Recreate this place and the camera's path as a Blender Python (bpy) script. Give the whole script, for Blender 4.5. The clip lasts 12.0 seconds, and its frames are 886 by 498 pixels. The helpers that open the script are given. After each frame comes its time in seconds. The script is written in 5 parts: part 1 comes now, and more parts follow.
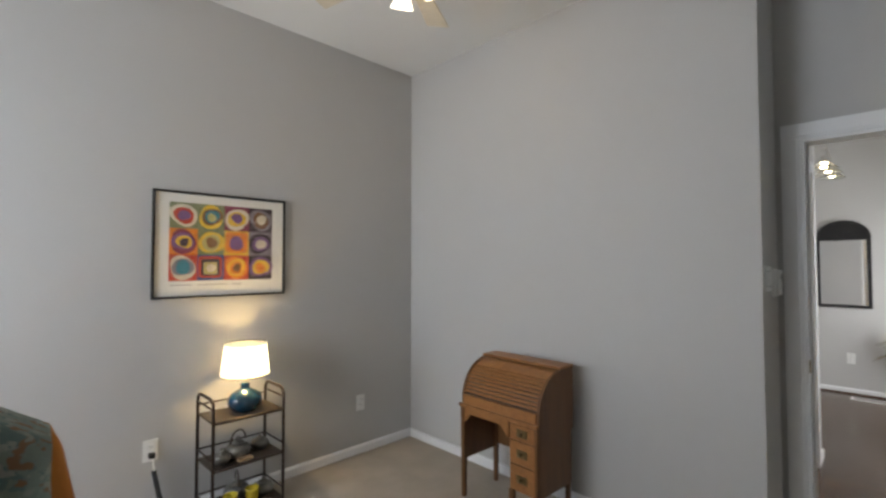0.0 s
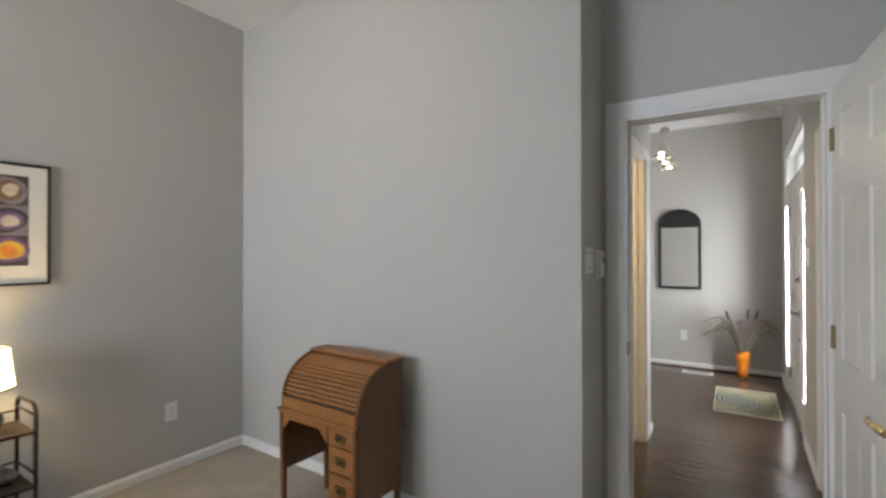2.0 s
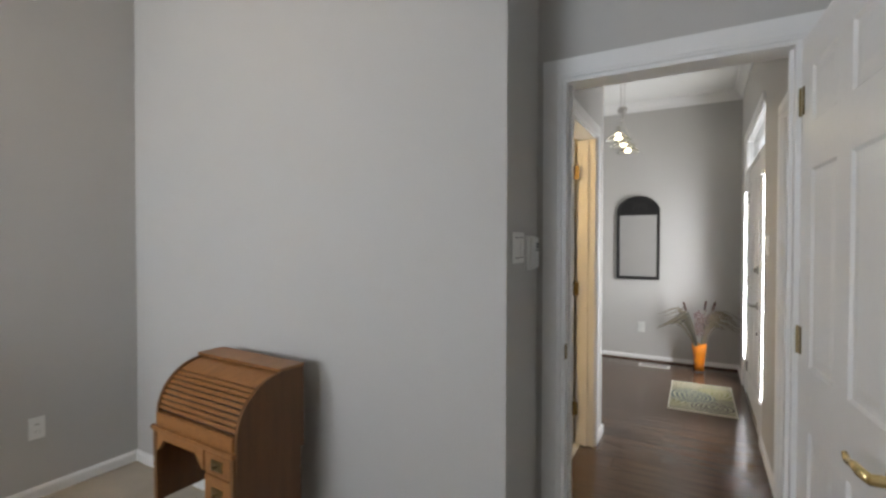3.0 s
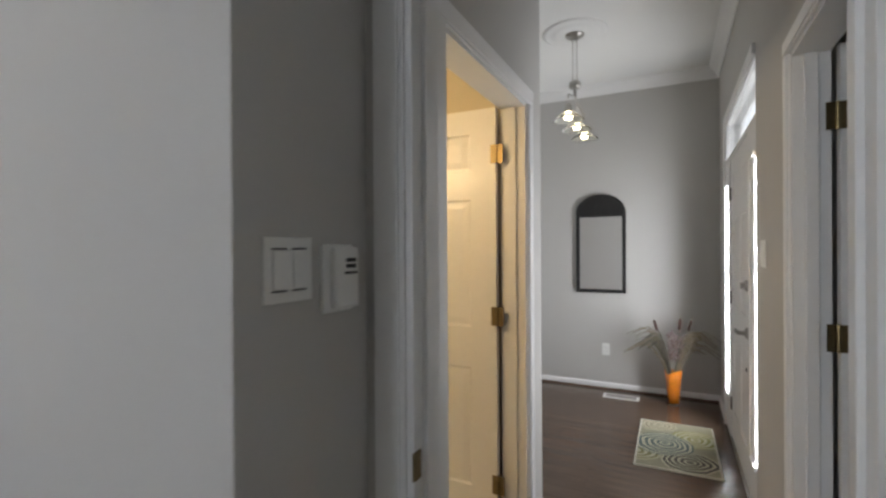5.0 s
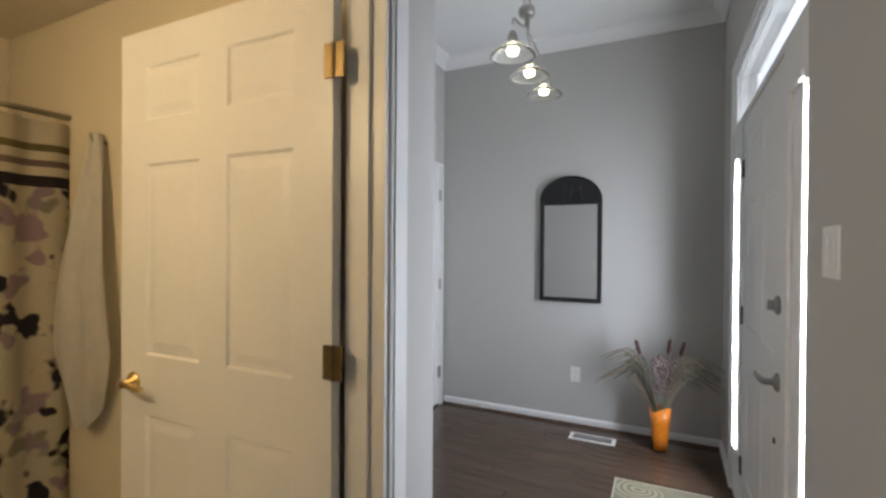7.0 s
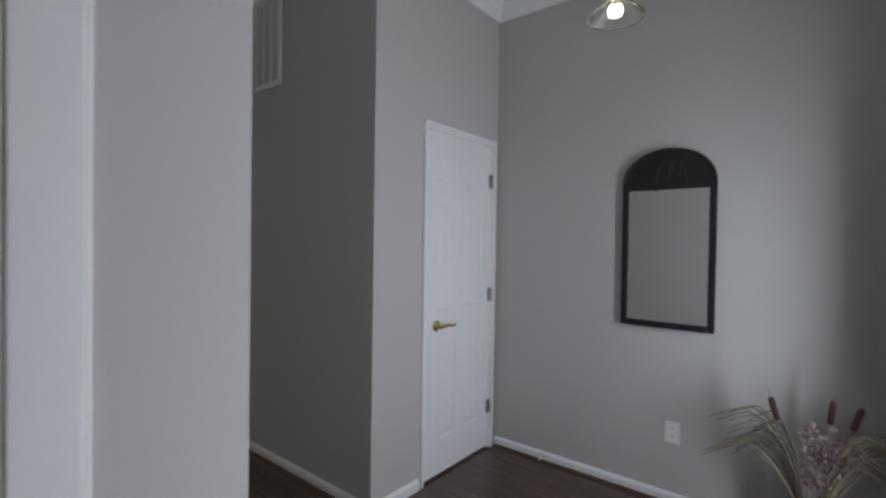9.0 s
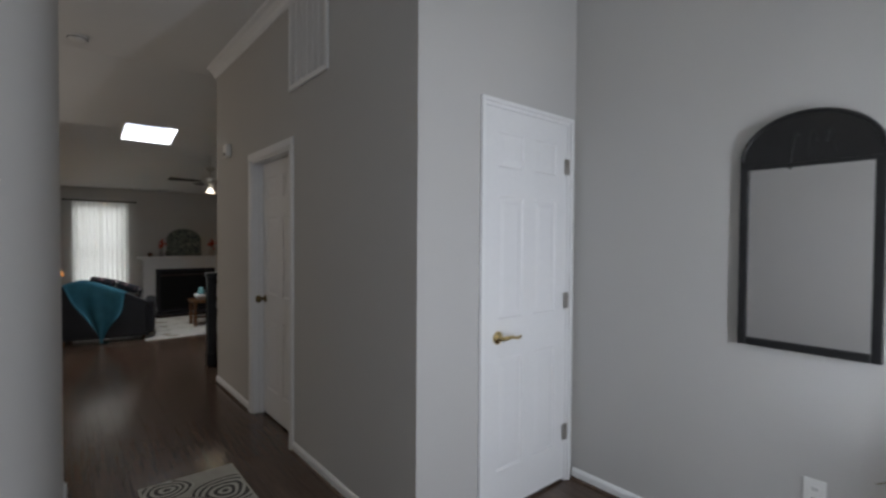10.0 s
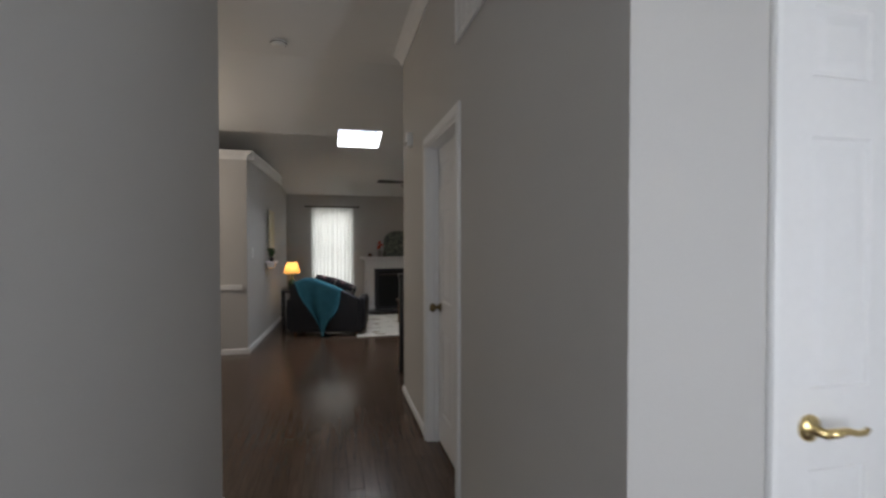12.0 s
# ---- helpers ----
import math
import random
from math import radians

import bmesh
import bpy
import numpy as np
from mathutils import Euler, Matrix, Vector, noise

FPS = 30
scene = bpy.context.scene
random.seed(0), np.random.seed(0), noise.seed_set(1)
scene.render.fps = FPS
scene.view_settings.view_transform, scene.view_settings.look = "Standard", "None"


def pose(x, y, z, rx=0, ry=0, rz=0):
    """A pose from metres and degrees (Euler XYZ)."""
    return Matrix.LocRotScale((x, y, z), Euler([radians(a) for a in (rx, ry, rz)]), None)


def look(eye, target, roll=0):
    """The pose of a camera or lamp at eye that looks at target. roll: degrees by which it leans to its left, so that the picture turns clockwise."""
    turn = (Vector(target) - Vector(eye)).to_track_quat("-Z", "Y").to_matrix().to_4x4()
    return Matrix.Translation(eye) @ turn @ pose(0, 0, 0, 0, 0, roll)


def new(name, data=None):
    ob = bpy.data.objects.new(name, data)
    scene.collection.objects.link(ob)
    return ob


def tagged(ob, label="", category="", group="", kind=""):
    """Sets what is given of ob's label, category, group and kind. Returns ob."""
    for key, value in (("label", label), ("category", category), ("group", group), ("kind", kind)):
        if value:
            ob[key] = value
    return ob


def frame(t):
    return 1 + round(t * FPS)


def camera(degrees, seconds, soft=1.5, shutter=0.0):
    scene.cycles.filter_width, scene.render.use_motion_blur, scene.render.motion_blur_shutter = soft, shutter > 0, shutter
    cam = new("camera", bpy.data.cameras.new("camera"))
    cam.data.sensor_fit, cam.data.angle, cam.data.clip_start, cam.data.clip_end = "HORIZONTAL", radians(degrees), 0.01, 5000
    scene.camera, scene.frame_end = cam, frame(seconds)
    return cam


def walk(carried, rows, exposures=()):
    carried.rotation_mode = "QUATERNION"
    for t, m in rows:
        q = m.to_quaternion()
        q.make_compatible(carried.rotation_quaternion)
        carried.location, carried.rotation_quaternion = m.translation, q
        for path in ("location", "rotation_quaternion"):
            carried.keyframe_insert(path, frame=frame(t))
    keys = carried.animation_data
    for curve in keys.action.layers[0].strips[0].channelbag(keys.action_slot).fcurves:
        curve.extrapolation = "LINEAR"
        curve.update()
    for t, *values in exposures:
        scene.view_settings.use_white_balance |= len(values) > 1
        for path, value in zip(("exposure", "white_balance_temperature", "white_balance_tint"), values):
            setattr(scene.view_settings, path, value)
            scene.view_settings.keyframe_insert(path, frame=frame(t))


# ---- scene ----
cam = camera(87.5, 12.0, 2.6, 0.4)
METRES, EYE, TILT, LEAN, TURN = 5.4, 1.412, 0.0, 0.0, -44.9
ROWS = [
    (0.0, 0.0, 0.0, 0.0, -0.0, 1.88, -0.02),
    (0.5, 0.0123, 0.0078, -0.0004, -3.48, 0.56, -0.12),
    (1.0, 0.0325, 0.0183, -0.0019, -5.77, 0.23, 0.24),
    (1.5, 0.0546, 0.0293, -0.0045, -8.93, 0.57, 0.46),
    (2.0, 0.0795, 0.05, -0.0057, -12.43, 0.41, 0.07),
    (2.5, 0.1082, 0.0767, -0.0063, -14.77, -0.31, -0.25),
    (3.0, 0.1439, 0.1075, -0.0085, -15.95, -0.92, -0.12),
    (5.0, 0.2831, 0.2422, -0.0058, -18.42, -0.12, 0.35),
    (5.5, 0.3171, 0.2791, -0.0069, -20.05, -0.21, 0.13),
    (6.0, 0.3535, 0.3173, -0.0088, -21.35, -0.39, 0.05),
    (6.5, 0.3967, 0.353, -0.0094, -20.42, -0.44, 0.12),
    (7.0, 0.4328, 0.3889, -0.0106, -19.28, -0.36, -0.39),
    (9.0, 0.5494, 0.5161, -0.0067, -6.18, -0.79, -0.84),
    (9.5, 0.5629, 0.5496, -0.005, -1.9, -1.07, -0.48),
    (10.0, 0.5843, 0.586, -0.0062, 5.15, -1.27, -0.38),
    (10.5, 0.5916, 0.6183, -0.0084, 11.67, -1.26, -0.39),
    (11.0, 0.5911, 0.6597, -0.0103, 18.24, -1.37, -0.25),
    (11.5, 0.5822, 0.7014, -0.0111, 24.76, -1.25, -0.03),
    (12.0, 0.5645, 0.7498, -0.0129, 31.43, -1.07, 0.04),
]
# white balance and exposure follow the clip's own camera
EXPO = [(0.0, 0.2, 6950, 13), (1.5, 0.45, 7000, 13), (3.0, 0.42, 7000, 13), (5.0, 0.14, 6850, 13), (7.0, -0.02, 6400, 12), (9.0, -0.66, 6300, 13), (10.0, -0.4, 6350, 13), (12.0, -0.06, 6500, 13)]
walk(cam, [(t, pose(0, 0, EYE, TILT, LEAN, TURN) @ pose(METRES * x, METRES * y, METRES * z, 90 + pitch, roll, yaw)) for t, x, y, z, yaw, pitch, roll in ROWS], EXPO)

# ---- world and light ----
world = bpy.data.worlds.new("sky_world")
scene.world = world
world.use_nodes = True
_sky = world.node_tree.nodes.new("ShaderNodeTexSky")
_sky.sky_type = "NISHITA"
_sky.sun_disc = False
_sky.sun_elevation, _sky.sun_rotation = radians(48), radians(200)
world.node_tree.links.new(_sky.outputs[0], world.node_tree.nodes["Background"].inputs[0])
world.node_tree.nodes["Background"].inputs[1].default_value = 0.12
_sun = bpy.data.lights.new("sun", "SUN")
_sun.energy, _sun.angle, _sun.color = 1.0, radians(12), (1.0, 0.96, 0.9)
new("sun", _sun).matrix_world = look((0, 0, 20), (2.7, 7.5, 8.0))


def area_lamp(name, eye, target, sx, sy, power, color):
    d = bpy.data.lights.new(name, "AREA")
    d.shape, d.size, d.size_y, d.energy, d.color = "RECTANGLE", sx, sy, power, color
    ob = new(name, d)
    ob.matrix_world = look(eye, target)
    return ob


def point_lamp(name, eye, power, color, radius=0.03):
    d = bpy.data.lights.new(name, "POINT")
    d.energy, d.color, d.shadow_soft_size = power, color, radius
    ob = new(name, d)
    ob.location = eye
    return ob


DAY, WARM, SOFTWARM = (0.86, 0.93, 1.0), (1.0, 0.77, 0.45), (1.0, 0.78, 0.5)
area_lamp("daylight_bedroom_west", (-1.75, 2.0, 1.55), (0, 2.0, 1.45), 1.5, 1.4, 46, (0.75, 0.87, 1.0))
area_lamp("daylight_transom", (5.43, -0.60, 2.165), (5.43, 1, 2.165), 1.43, 0.26, 2.6, DAY)
area_lamp("daylight_sidelight_far", (6.055, -0.514, 1.06), (6.055, 1, 1.06), 0.046, 1.5, 24, DAY)
area_lamp("daylight_sidelight_near", (4.7225, -0.52, 1.06), (4.7225, 1, 1.06), 0.036, 1.5, 11.5, DAY)
area_lamp("daylight_living_window", (5.02, 9.98, 1.15), (5.02, 8, 1.0), 0.8, 1.55, 10, (1.0, 1.0, 0.93))
area_lamp("daylight_skylight", (5.37, 6.96, 3.05), (5.37, 6.75, 0), 0.54, 0.58, 36, DAY)
point_lamp("bulb_table_lamp", (1.10, 2.73, 0.86), 18, (1.0, 0.74, 0.33))
point_lamp("bulb_bathroom", (2.90, 1.3, 1.95), 22, WARM, 0.06)
point_lamp("bulb_fan", (1.35, 1.55, 2.60), 3.6, SOFTWARM, 0.05)
point_lamp("bulb_living_lamp", (4.40, 8.35, 0.92), 2.2, (1.0, 0.6, 0.25))
# unseen lamp added for the warm light from the dining side
point_lamp("unseen_dining_bulb", (2.6, 5.9, 1.9), 32, (1.0, 0.9, 0.77), 0.06)
point_lamp("bulb_living_fan", (6.24, 7.5, 1.98), 2, SOFTWARM)

# ---- materials ----


def mat(name, color, rough=0.6, metal=0.0, var=0.12, scale=6.0, fine=90.0, bump=0.05, spec=0.5, stretch=(1, 1, 1), coat=0.0):
    m = bpy.data.materials.new(name)
    m.use_nodes = True
    nt = m.node_tree
    b = nt.nodes["Principled BSDF"]
    b.inputs["Roughness"].default_value, b.inputs["Metallic"].default_value = rough, metal
    b.inputs["Specular IOR Level"].default_value = spec
    b.inputs["Coat Weight"].default_value = coat
    tc, mp = nt.nodes.new("ShaderNodeTexCoord"), nt.nodes.new("ShaderNodeMapping")
    mp.inputs["Scale"].default_value = stretch
    nt.links.new(tc.outputs["Object"], mp.inputs[0])
    n1, n2 = nt.nodes.new("ShaderNodeTexNoise"), nt.nodes.new("ShaderNodeTexNoise")
    n1.inputs["Scale"].default_value, n2.inputs["Scale"].default_value = scale, fine
    n1.inputs["Detail"].default_value, n2.inputs["Detail"].default_value = 3, 3
    add = nt.nodes.new("ShaderNodeMath")
    for n in (n1, n2):
        nt.links.new(mp.outputs[0], n.inputs["Vector"])
    nt.links.new(n1.outputs[0], add.inputs[0])
    nt.links.new(n2.outputs[0], add.inputs[1])
    ramp = nt.nodes.new("ShaderNodeMapRange")
    ramp.inputs[1].default_value, ramp.inputs[2].default_value = 0.55, 1.45
    ramp.inputs[3].default_value, ramp.inputs[4].default_value = 1 - var, 1 + var
    nt.links.new(add.outputs[0], ramp.inputs[0])
    mul = nt.nodes.new("ShaderNodeVectorMath")
    mul.operation = "SCALE"
    mul.inputs[0].default_value = color
    nt.links.new(ramp.outputs[0], mul.inputs["Scale"])
    nt.links.new(mul.outputs[0], b.inputs["Base Color"])
    if bump:
        bp = nt.nodes.new("ShaderNodeBump")
        bp.inputs["Strength"].default_value, bp.inputs["Distance"].default_value = bump, 0.004
        nt.links.new(n2.outputs[0], bp.inputs["Height"])
        nt.links.new(bp.outputs[0], b.inputs["Normal"])
    return m


def emitter(name, color, strength):
    m = bpy.data.materials.new(name)
    m.use_nodes = True
    b = m.node_tree.nodes["Principled BSDF"]
    b.inputs["Base Color"].default_value = (*color, 1)
    b.inputs["Emission Color"].default_value = (*color, 1)
    b.inputs["Emission Strength"].default_value = strength
    return m


def glass(name, color=(1, 1, 1), rough=0.0):
    m = bpy.data.materials.new(name)
    m.use_nodes = True
    b = m.node_tree.nodes["Principled BSDF"]
    b.inputs["Base Color"].default_value = (*color, 1)
    b.inputs["Transmission Weight"].default_value = 1.0
    b.inputs["Roughness"].default_value, b.inputs["IOR"].default_value = rough, 1.45
    return m


def cloth_translucent(name, color, share):
    """Thin cloth: part of the light passes through it."""
    m = mat(name, color, 0.9, 0, 0.1, 8, 250, 0.1)
    nt = m.node_tree
    tr, mix = nt.nodes.new("ShaderNodeBsdfTranslucent"), nt.nodes.new("ShaderNodeMixShader")
    tr.inputs[0].default_value = (*color, 1)
    mix.inputs[0].default_value = share
    nt.links.new(nt.nodes["Principled BSDF"].outputs[0], mix.inputs[1])
    nt.links.new(tr.outputs[0], mix.inputs[2])
    nt.links.new(mix.outputs[0], nt.nodes["Material Output"].inputs[0])
    return m


def wood_floor(name):
    m = mat(name, (0.080, 0.050, 0.034), 0.2, 0, 0.5, 3, 60, 0.05, 0.5, (1.0, 14, 1))
    nt = m.node_tree
    mul = [n for n in nt.nodes if n.type == "VECT_MATH"][0]
    info, rng = nt.nodes.new("ShaderNodeObjectInfo"), nt.nodes.new("ShaderNodeMapRange")
    geo, addn = nt.nodes.new("ShaderNodeNewGeometry"), nt.nodes.new("ShaderNodeMath")
    nt.links.new(info.outputs["Random"], addn.inputs[0])
    nt.links.new(geo.outputs["Random Per Island"], addn.inputs[1])
    rng.inputs[2].default_value = 2.0
    rng.inputs[3].default_value, rng.inputs[4].default_value = 0.8, 1.2
    nt.links.new(addn.outputs[0], rng.inputs[0])
    sc = nt.nodes.new("ShaderNodeVectorMath")
    sc.operation = "SCALE"
    nt.links.new(mul.outputs[0], sc.inputs[0])
    nt.links.new(rng.outputs[0], sc.inputs["Scale"])
    nt.links.new(sc.outputs[0], nt.nodes["Principled BSDF"].inputs["Base Color"])
    return m


def swirl_rug(name, base=(0.20, 0.185, 0.125), light=(0.33, 0.31, 0.225, 1), ink=None):
    """Beige rug with five sets of concentric rings, each in its own colour."""
    m = mat(name, base, 0.95, 0, 0.2, 9, 300, 0.3)
    nt = m.node_tree
    prev = nt.nodes["Principled BSDF"].inputs["Base Color"].links[0].from_socket
    tc, wob = nt.nodes.new("ShaderNodeTexCoord"), nt.nodes.new("ShaderNodeTexNoise")
    wob.inputs["Scale"].default_value = 4
    sc, warped = nt.nodes.new("ShaderNodeVectorMath"), nt.nodes.new("ShaderNodeVectorMath")
    sc.operation, warped.operation = "SCALE", "ADD"
    sc.inputs["Scale"].default_value = 0.11
    nt.links.new(tc.outputs["Object"], wob.inputs["Vector"])
    nt.links.new(wob.outputs["Color"], sc.inputs[0])
    nt.links.new(tc.outputs["Object"], warped.inputs[0])
    nt.links.new(sc.outputs[0], warped.inputs[1])
    for cx, cy, radius, pitch, dark in ((0.33, 0.12, 0.13, 0.034, (0.20, 0.17, 0.11, 1)), (-0.20, 0.24, 0.15, 0.036, (0.13, 0.12, 0.04, 1)), (0.14, -0.13, 0.16, 0.036, (0.17, 0.16, 0.05, 1)),
                                        (-0.27, -0.07, 0.17, 0.034, (0.035, 0.028, 0.022, 1)), (-0.02, 0.08, 0.19, 0.036, (0.045, 0.07, 0.07, 1))):
        d = nt.nodes.new("ShaderNodeVectorMath")
        d.operation = "DISTANCE"
        flat = nt.nodes.new("ShaderNodeVectorMath")
        flat.operation = "MULTIPLY"
        flat.inputs[1].default_value = (1, 1, 0)
        nt.links.new(warped.outputs[0], flat.inputs[0])
        nt.links.new(flat.outputs[0], d.inputs[0])
        d.inputs[1].default_value = (cx + 0.055, cy + 0.055, 0)
        k, sn, st, inside, both = (nt.nodes.new("ShaderNode" + n) for n in ("Math", "Math", "MapRange", "Math", "Math"))
        k.operation, sn.operation, inside.operation, both.operation = "MULTIPLY", "SINE", "LESS_THAN", "MULTIPLY"
        k.inputs[1].default_value = 6.283 / pitch
        inside.inputs[1].default_value = radius
        st.inputs[1].default_value, st.inputs[2].default_value = -0.4, 0.3
        nt.links.new(d.outputs["Value"], k.inputs[0])
        nt.links.new(d.outputs["Value"], inside.inputs[0])
        nt.links.new(k.outputs[0], sn.inputs[0])
        nt.links.new(sn.outputs[0], st.inputs[0])
        ring, lay = nt.nodes.new("ShaderNodeMix"), nt.nodes.new("ShaderNodeMix")
        ring.data_type = lay.data_type = "RGBA"
        ring.inputs[6].default_value, ring.inputs[7].default_value = light, ink or dark
        nt.links.new(st.outputs[0], ring.inputs[0])
        nt.links.new(inside.outputs[0], lay.inputs[0])
        nt.links.new(prev, lay.inputs[6])
        nt.links.new(ring.outputs[2], lay.inputs[7])
        prev = lay.outputs[2]
    nt.links.new(prev, nt.nodes["Principled BSDF"].inputs["Base Color"])
    return m


def patches(name, base, spots, scale, cut=0.5, rough=0.9):
    """Cloth with irregular printed patches."""
    m = mat(name, base, rough, 0, 0.1, 6, 200, 0.15)
    nt = m.node_tree
    prev = nt.nodes["Principled BSDF"].inputs["Base Color"].links[0].from_socket
    tc = nt.nodes.new("ShaderNodeTexCoord")
    for i, col in enumerate(spots):
        n, mp, st, mix = (nt.nodes.new("ShaderNode" + k) for k in ("TexNoise", "Mapping", "MapRange", "Mix"))
        mp.inputs[1].default_value = (3.7 * i, 1.9 * i, 0.6 * i)
        n.inputs["Scale"].default_value, n.inputs["Detail"].default_value = scale * (1 + 0.2 * i), 2
        st.inputs[1].default_value, st.inputs[2].default_value = cut + 0.03, cut + 0.07
        mix.data_type = "RGBA"
        nt.links.new(tc.outputs["Object"], mp.inputs[0])
        nt.links.new(mp.outputs[0], n.inputs["Vector"])
        nt.links.new(n.outputs[0], st.inputs[0])
        nt.links.new(st.outputs[0], mix.inputs[0])
        nt.links.new(prev, mix.inputs[6])
        mix.inputs[7].default_value = (*col, 1)
        prev = mix.outputs[2]
    nt.links.new(prev, nt.nodes["Principled BSDF"].inputs["Base Color"])
    return m


PAINT = mat("grey_wall_paint", (0.50, 0.49, 0.475), 0.75, 0, 0.025, 1.2, 160, 0.05, 0.3)
BATHPAINT = mat("cream_bath_paint", (0.62, 0.56, 0.44), 0.75, 0, 0.03, 1.2, 160, 0.05, 0.3)
CEIL = mat("white_ceiling", (0.78, 0.78, 0.77), 0.9, 0, 0.03, 1.5, 120, 0.1, 0.2)
TRIM = mat("white_trim_paint", (0.8, 0.8, 0.8), 0.38, 0, 0.02, 2, 60, 0.02)
DOORW = mat("white_door_paint", (0.78, 0.78, 0.78), 0.32, 0, 0.025, 2.5, 45, 0.05)
CARPET = mat("beige_carpet", (0.46, 0.40, 0.33), 1.0, 0, 0.16, 5, 420, 0.9, 0.1)
FLOORWOOD = wood_floor("dark_wood_planks")
SUBFLOOR = mat("dark_joint", (0.05, 0.034, 0.026), 0.7)
TILE = mat("pale_bath_tile", (0.6, 0.58, 0.54), 0.35)
BRASS = mat("polished_brass", (0.80, 0.62, 0.30), 0.18, 1.0, 0.08, 12, 80, 0.02)
AGEDBRASS = mat("aged_brass", (0.22, 0.165, 0.085), 0.35, 1.0, 0.2, 20, 90, 0.05)
NICKEL = mat("brushed_nickel", (0.5, 0.48, 0.45), 0.3, 1.0, 0.08, 12, 150, 0.03)
DARKNICKEL = mat("dark_satin_nickel", (0.32, 0.31, 0.30), 0.35, 1.0, 0.1, 12, 150, 0.03)
DARKMETAL = mat("dark_bronze_metal", (0.045, 0.035, 0.03), 0.42, 0.5, 0.2, 15, 120, 0.04)
BLACKWOOD = mat("black_carved_wood", (0.012, 0.012, 0.013), 0.38, 0, 0.3, 18, 90, 0.25)
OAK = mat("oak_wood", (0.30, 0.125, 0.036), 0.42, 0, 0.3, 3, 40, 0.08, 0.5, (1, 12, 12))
# half-bright oak paints shade on desk sides and inside; plain dark wood elsewhere
OAKDARKSHADED = mat("oak_wood_dark_shaded", (0.15, 0.062, 0.018), 0.42, 0, 0.3, 3, 40, 0.08, 0.5, (12, 12, 1))
PLASTIC = mat("white_plastic", (0.78, 0.78, 0.76), 0.4, 0, 0.02, 5, 60, 0.0)
DARKSLOT = mat("dark_slot", (0.02, 0.02, 0.02), 0.6)
GLASS = glass("clear_glass")
MIRROR = mat("silvered_mirror", (0.9, 0.9, 0.9), 0.02, 1.0, 0.0, 5, 60, 0.0)
SHADE = cloth_translucent("cream_lamp_shade", (0.92, 0.88, 0.78), 0.8)
SHADEORANGE = cloth_translucent("amber_lamp_shade", (0.85, 0.55, 0.28), 0.6)
SHEER = cloth_translucent("white_sheer_curtain", (0.86, 0.87, 0.86), 0.65)
TEALGLAZE = mat("teal_ceramic_glaze", (0.006, 0.045, 0.085), 0.12, 0, 0.35, 9, 60, 0.02, 0.6, (1, 1, 1), 0.5)
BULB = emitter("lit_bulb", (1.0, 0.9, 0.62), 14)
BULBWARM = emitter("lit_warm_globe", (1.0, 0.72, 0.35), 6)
RUG = swirl_rug("swirl_rug_pile")
RUGHALL = swirl_rug("dark_swirl_pile", (0.36, 0.34, 0.29), (0.46, 0.44, 0.38, 1), (0.05, 0.045, 0.04, 1))
RUGEDGE = mat("cream_rug_binding", (0.42, 0.40, 0.33), 0.95, 0, 0.1, 30, 300, 0.3)

# ---- mesh helpers ----


def finish(name, bm, material, parent=None, label="", smooth=False):
    me = bpy.data.meshes.new(name)
    bmesh.ops.recalc_face_normals(bm, faces=bm.faces)
    if smooth:
        for f in bm.faces:
            f.smooth = True
    bm.to_mesh(me)
    bm.free()
    me.materials.append(material)
    ob = new(name, me)
    if parent is not None:
        ob.parent = parent
    if label:
        ob["label"] = label
    return ob


def part(name, bm, material, parent, label="", smooth=False):
    return finish(name, bm, material, parent, label, smooth)


def thing(name, m, label, category, group="", kind=""):
    ob = new(name)
    ob.empty_display_size = 0.1
    ob.matrix_world = m
    return tagged(ob, label, category, group, kind)


def add_box(bm, x0, x1, y0, y1, z0, z1, bevel=0.0, m=None):
    ret = bmesh.ops.create_cube(bm, size=1.0)["verts"]
    for v in ret:
        v.co = Vector((x0 + (x1 - x0) * (v.co.x + 0.5), y0 + (y1 - y0) * (v.co.y + 0.5), z0 + (z1 - z0) * (v.co.z + 0.5)))
        if m is not None:
            v.co = m @ v.co
    if bevel:
        edges = list({e for v in ret for e in v.link_edges})
        bmesh.ops.bevel(bm, geom=edges, offset=bevel, segments=2, affect="EDGES", profile=0.6)
    return bm


def box(x0, x1, y0, y1, z0, z1, bevel=0.0, m=None):
    return add_box(bmesh.new(), x0, x1, y0, y1, z0, z1, bevel, m)


def add_lathe(bm, profile, steps=28, at=(0, 0, 0), axis="z", squash=1.0):
    rings = []
    for r, h in profile:
        ring = []
        for i in range(steps):
            a = 2 * math.pi * i / steps
            p = (r * math.cos(a), r * math.sin(a) * squash, h)
            if axis == "x":
                p = (p[2], p[0], p[1])
            elif axis == "y":
                p = (p[0], p[2], p[1])
            ring.append(bm.verts.new(Vector(p) + Vector(at)))
        rings.append(ring)
    for a, b in zip(rings, rings[1:]):
        for i in range(steps):
            j = (i + 1) % steps
            bm.faces.new((a[i], a[j], b[j], b[i]))
    for ring in (rings[0], rings[-1]):
        if (ring[0].co - ring[steps // 2].co).length > 1e-5:
            bm.faces.new(ring)
    return bm


def lathe(profile, steps=28, at=(0, 0, 0), axis="z"):
    return add_lathe(bmesh.new(), profile, steps, at, axis)


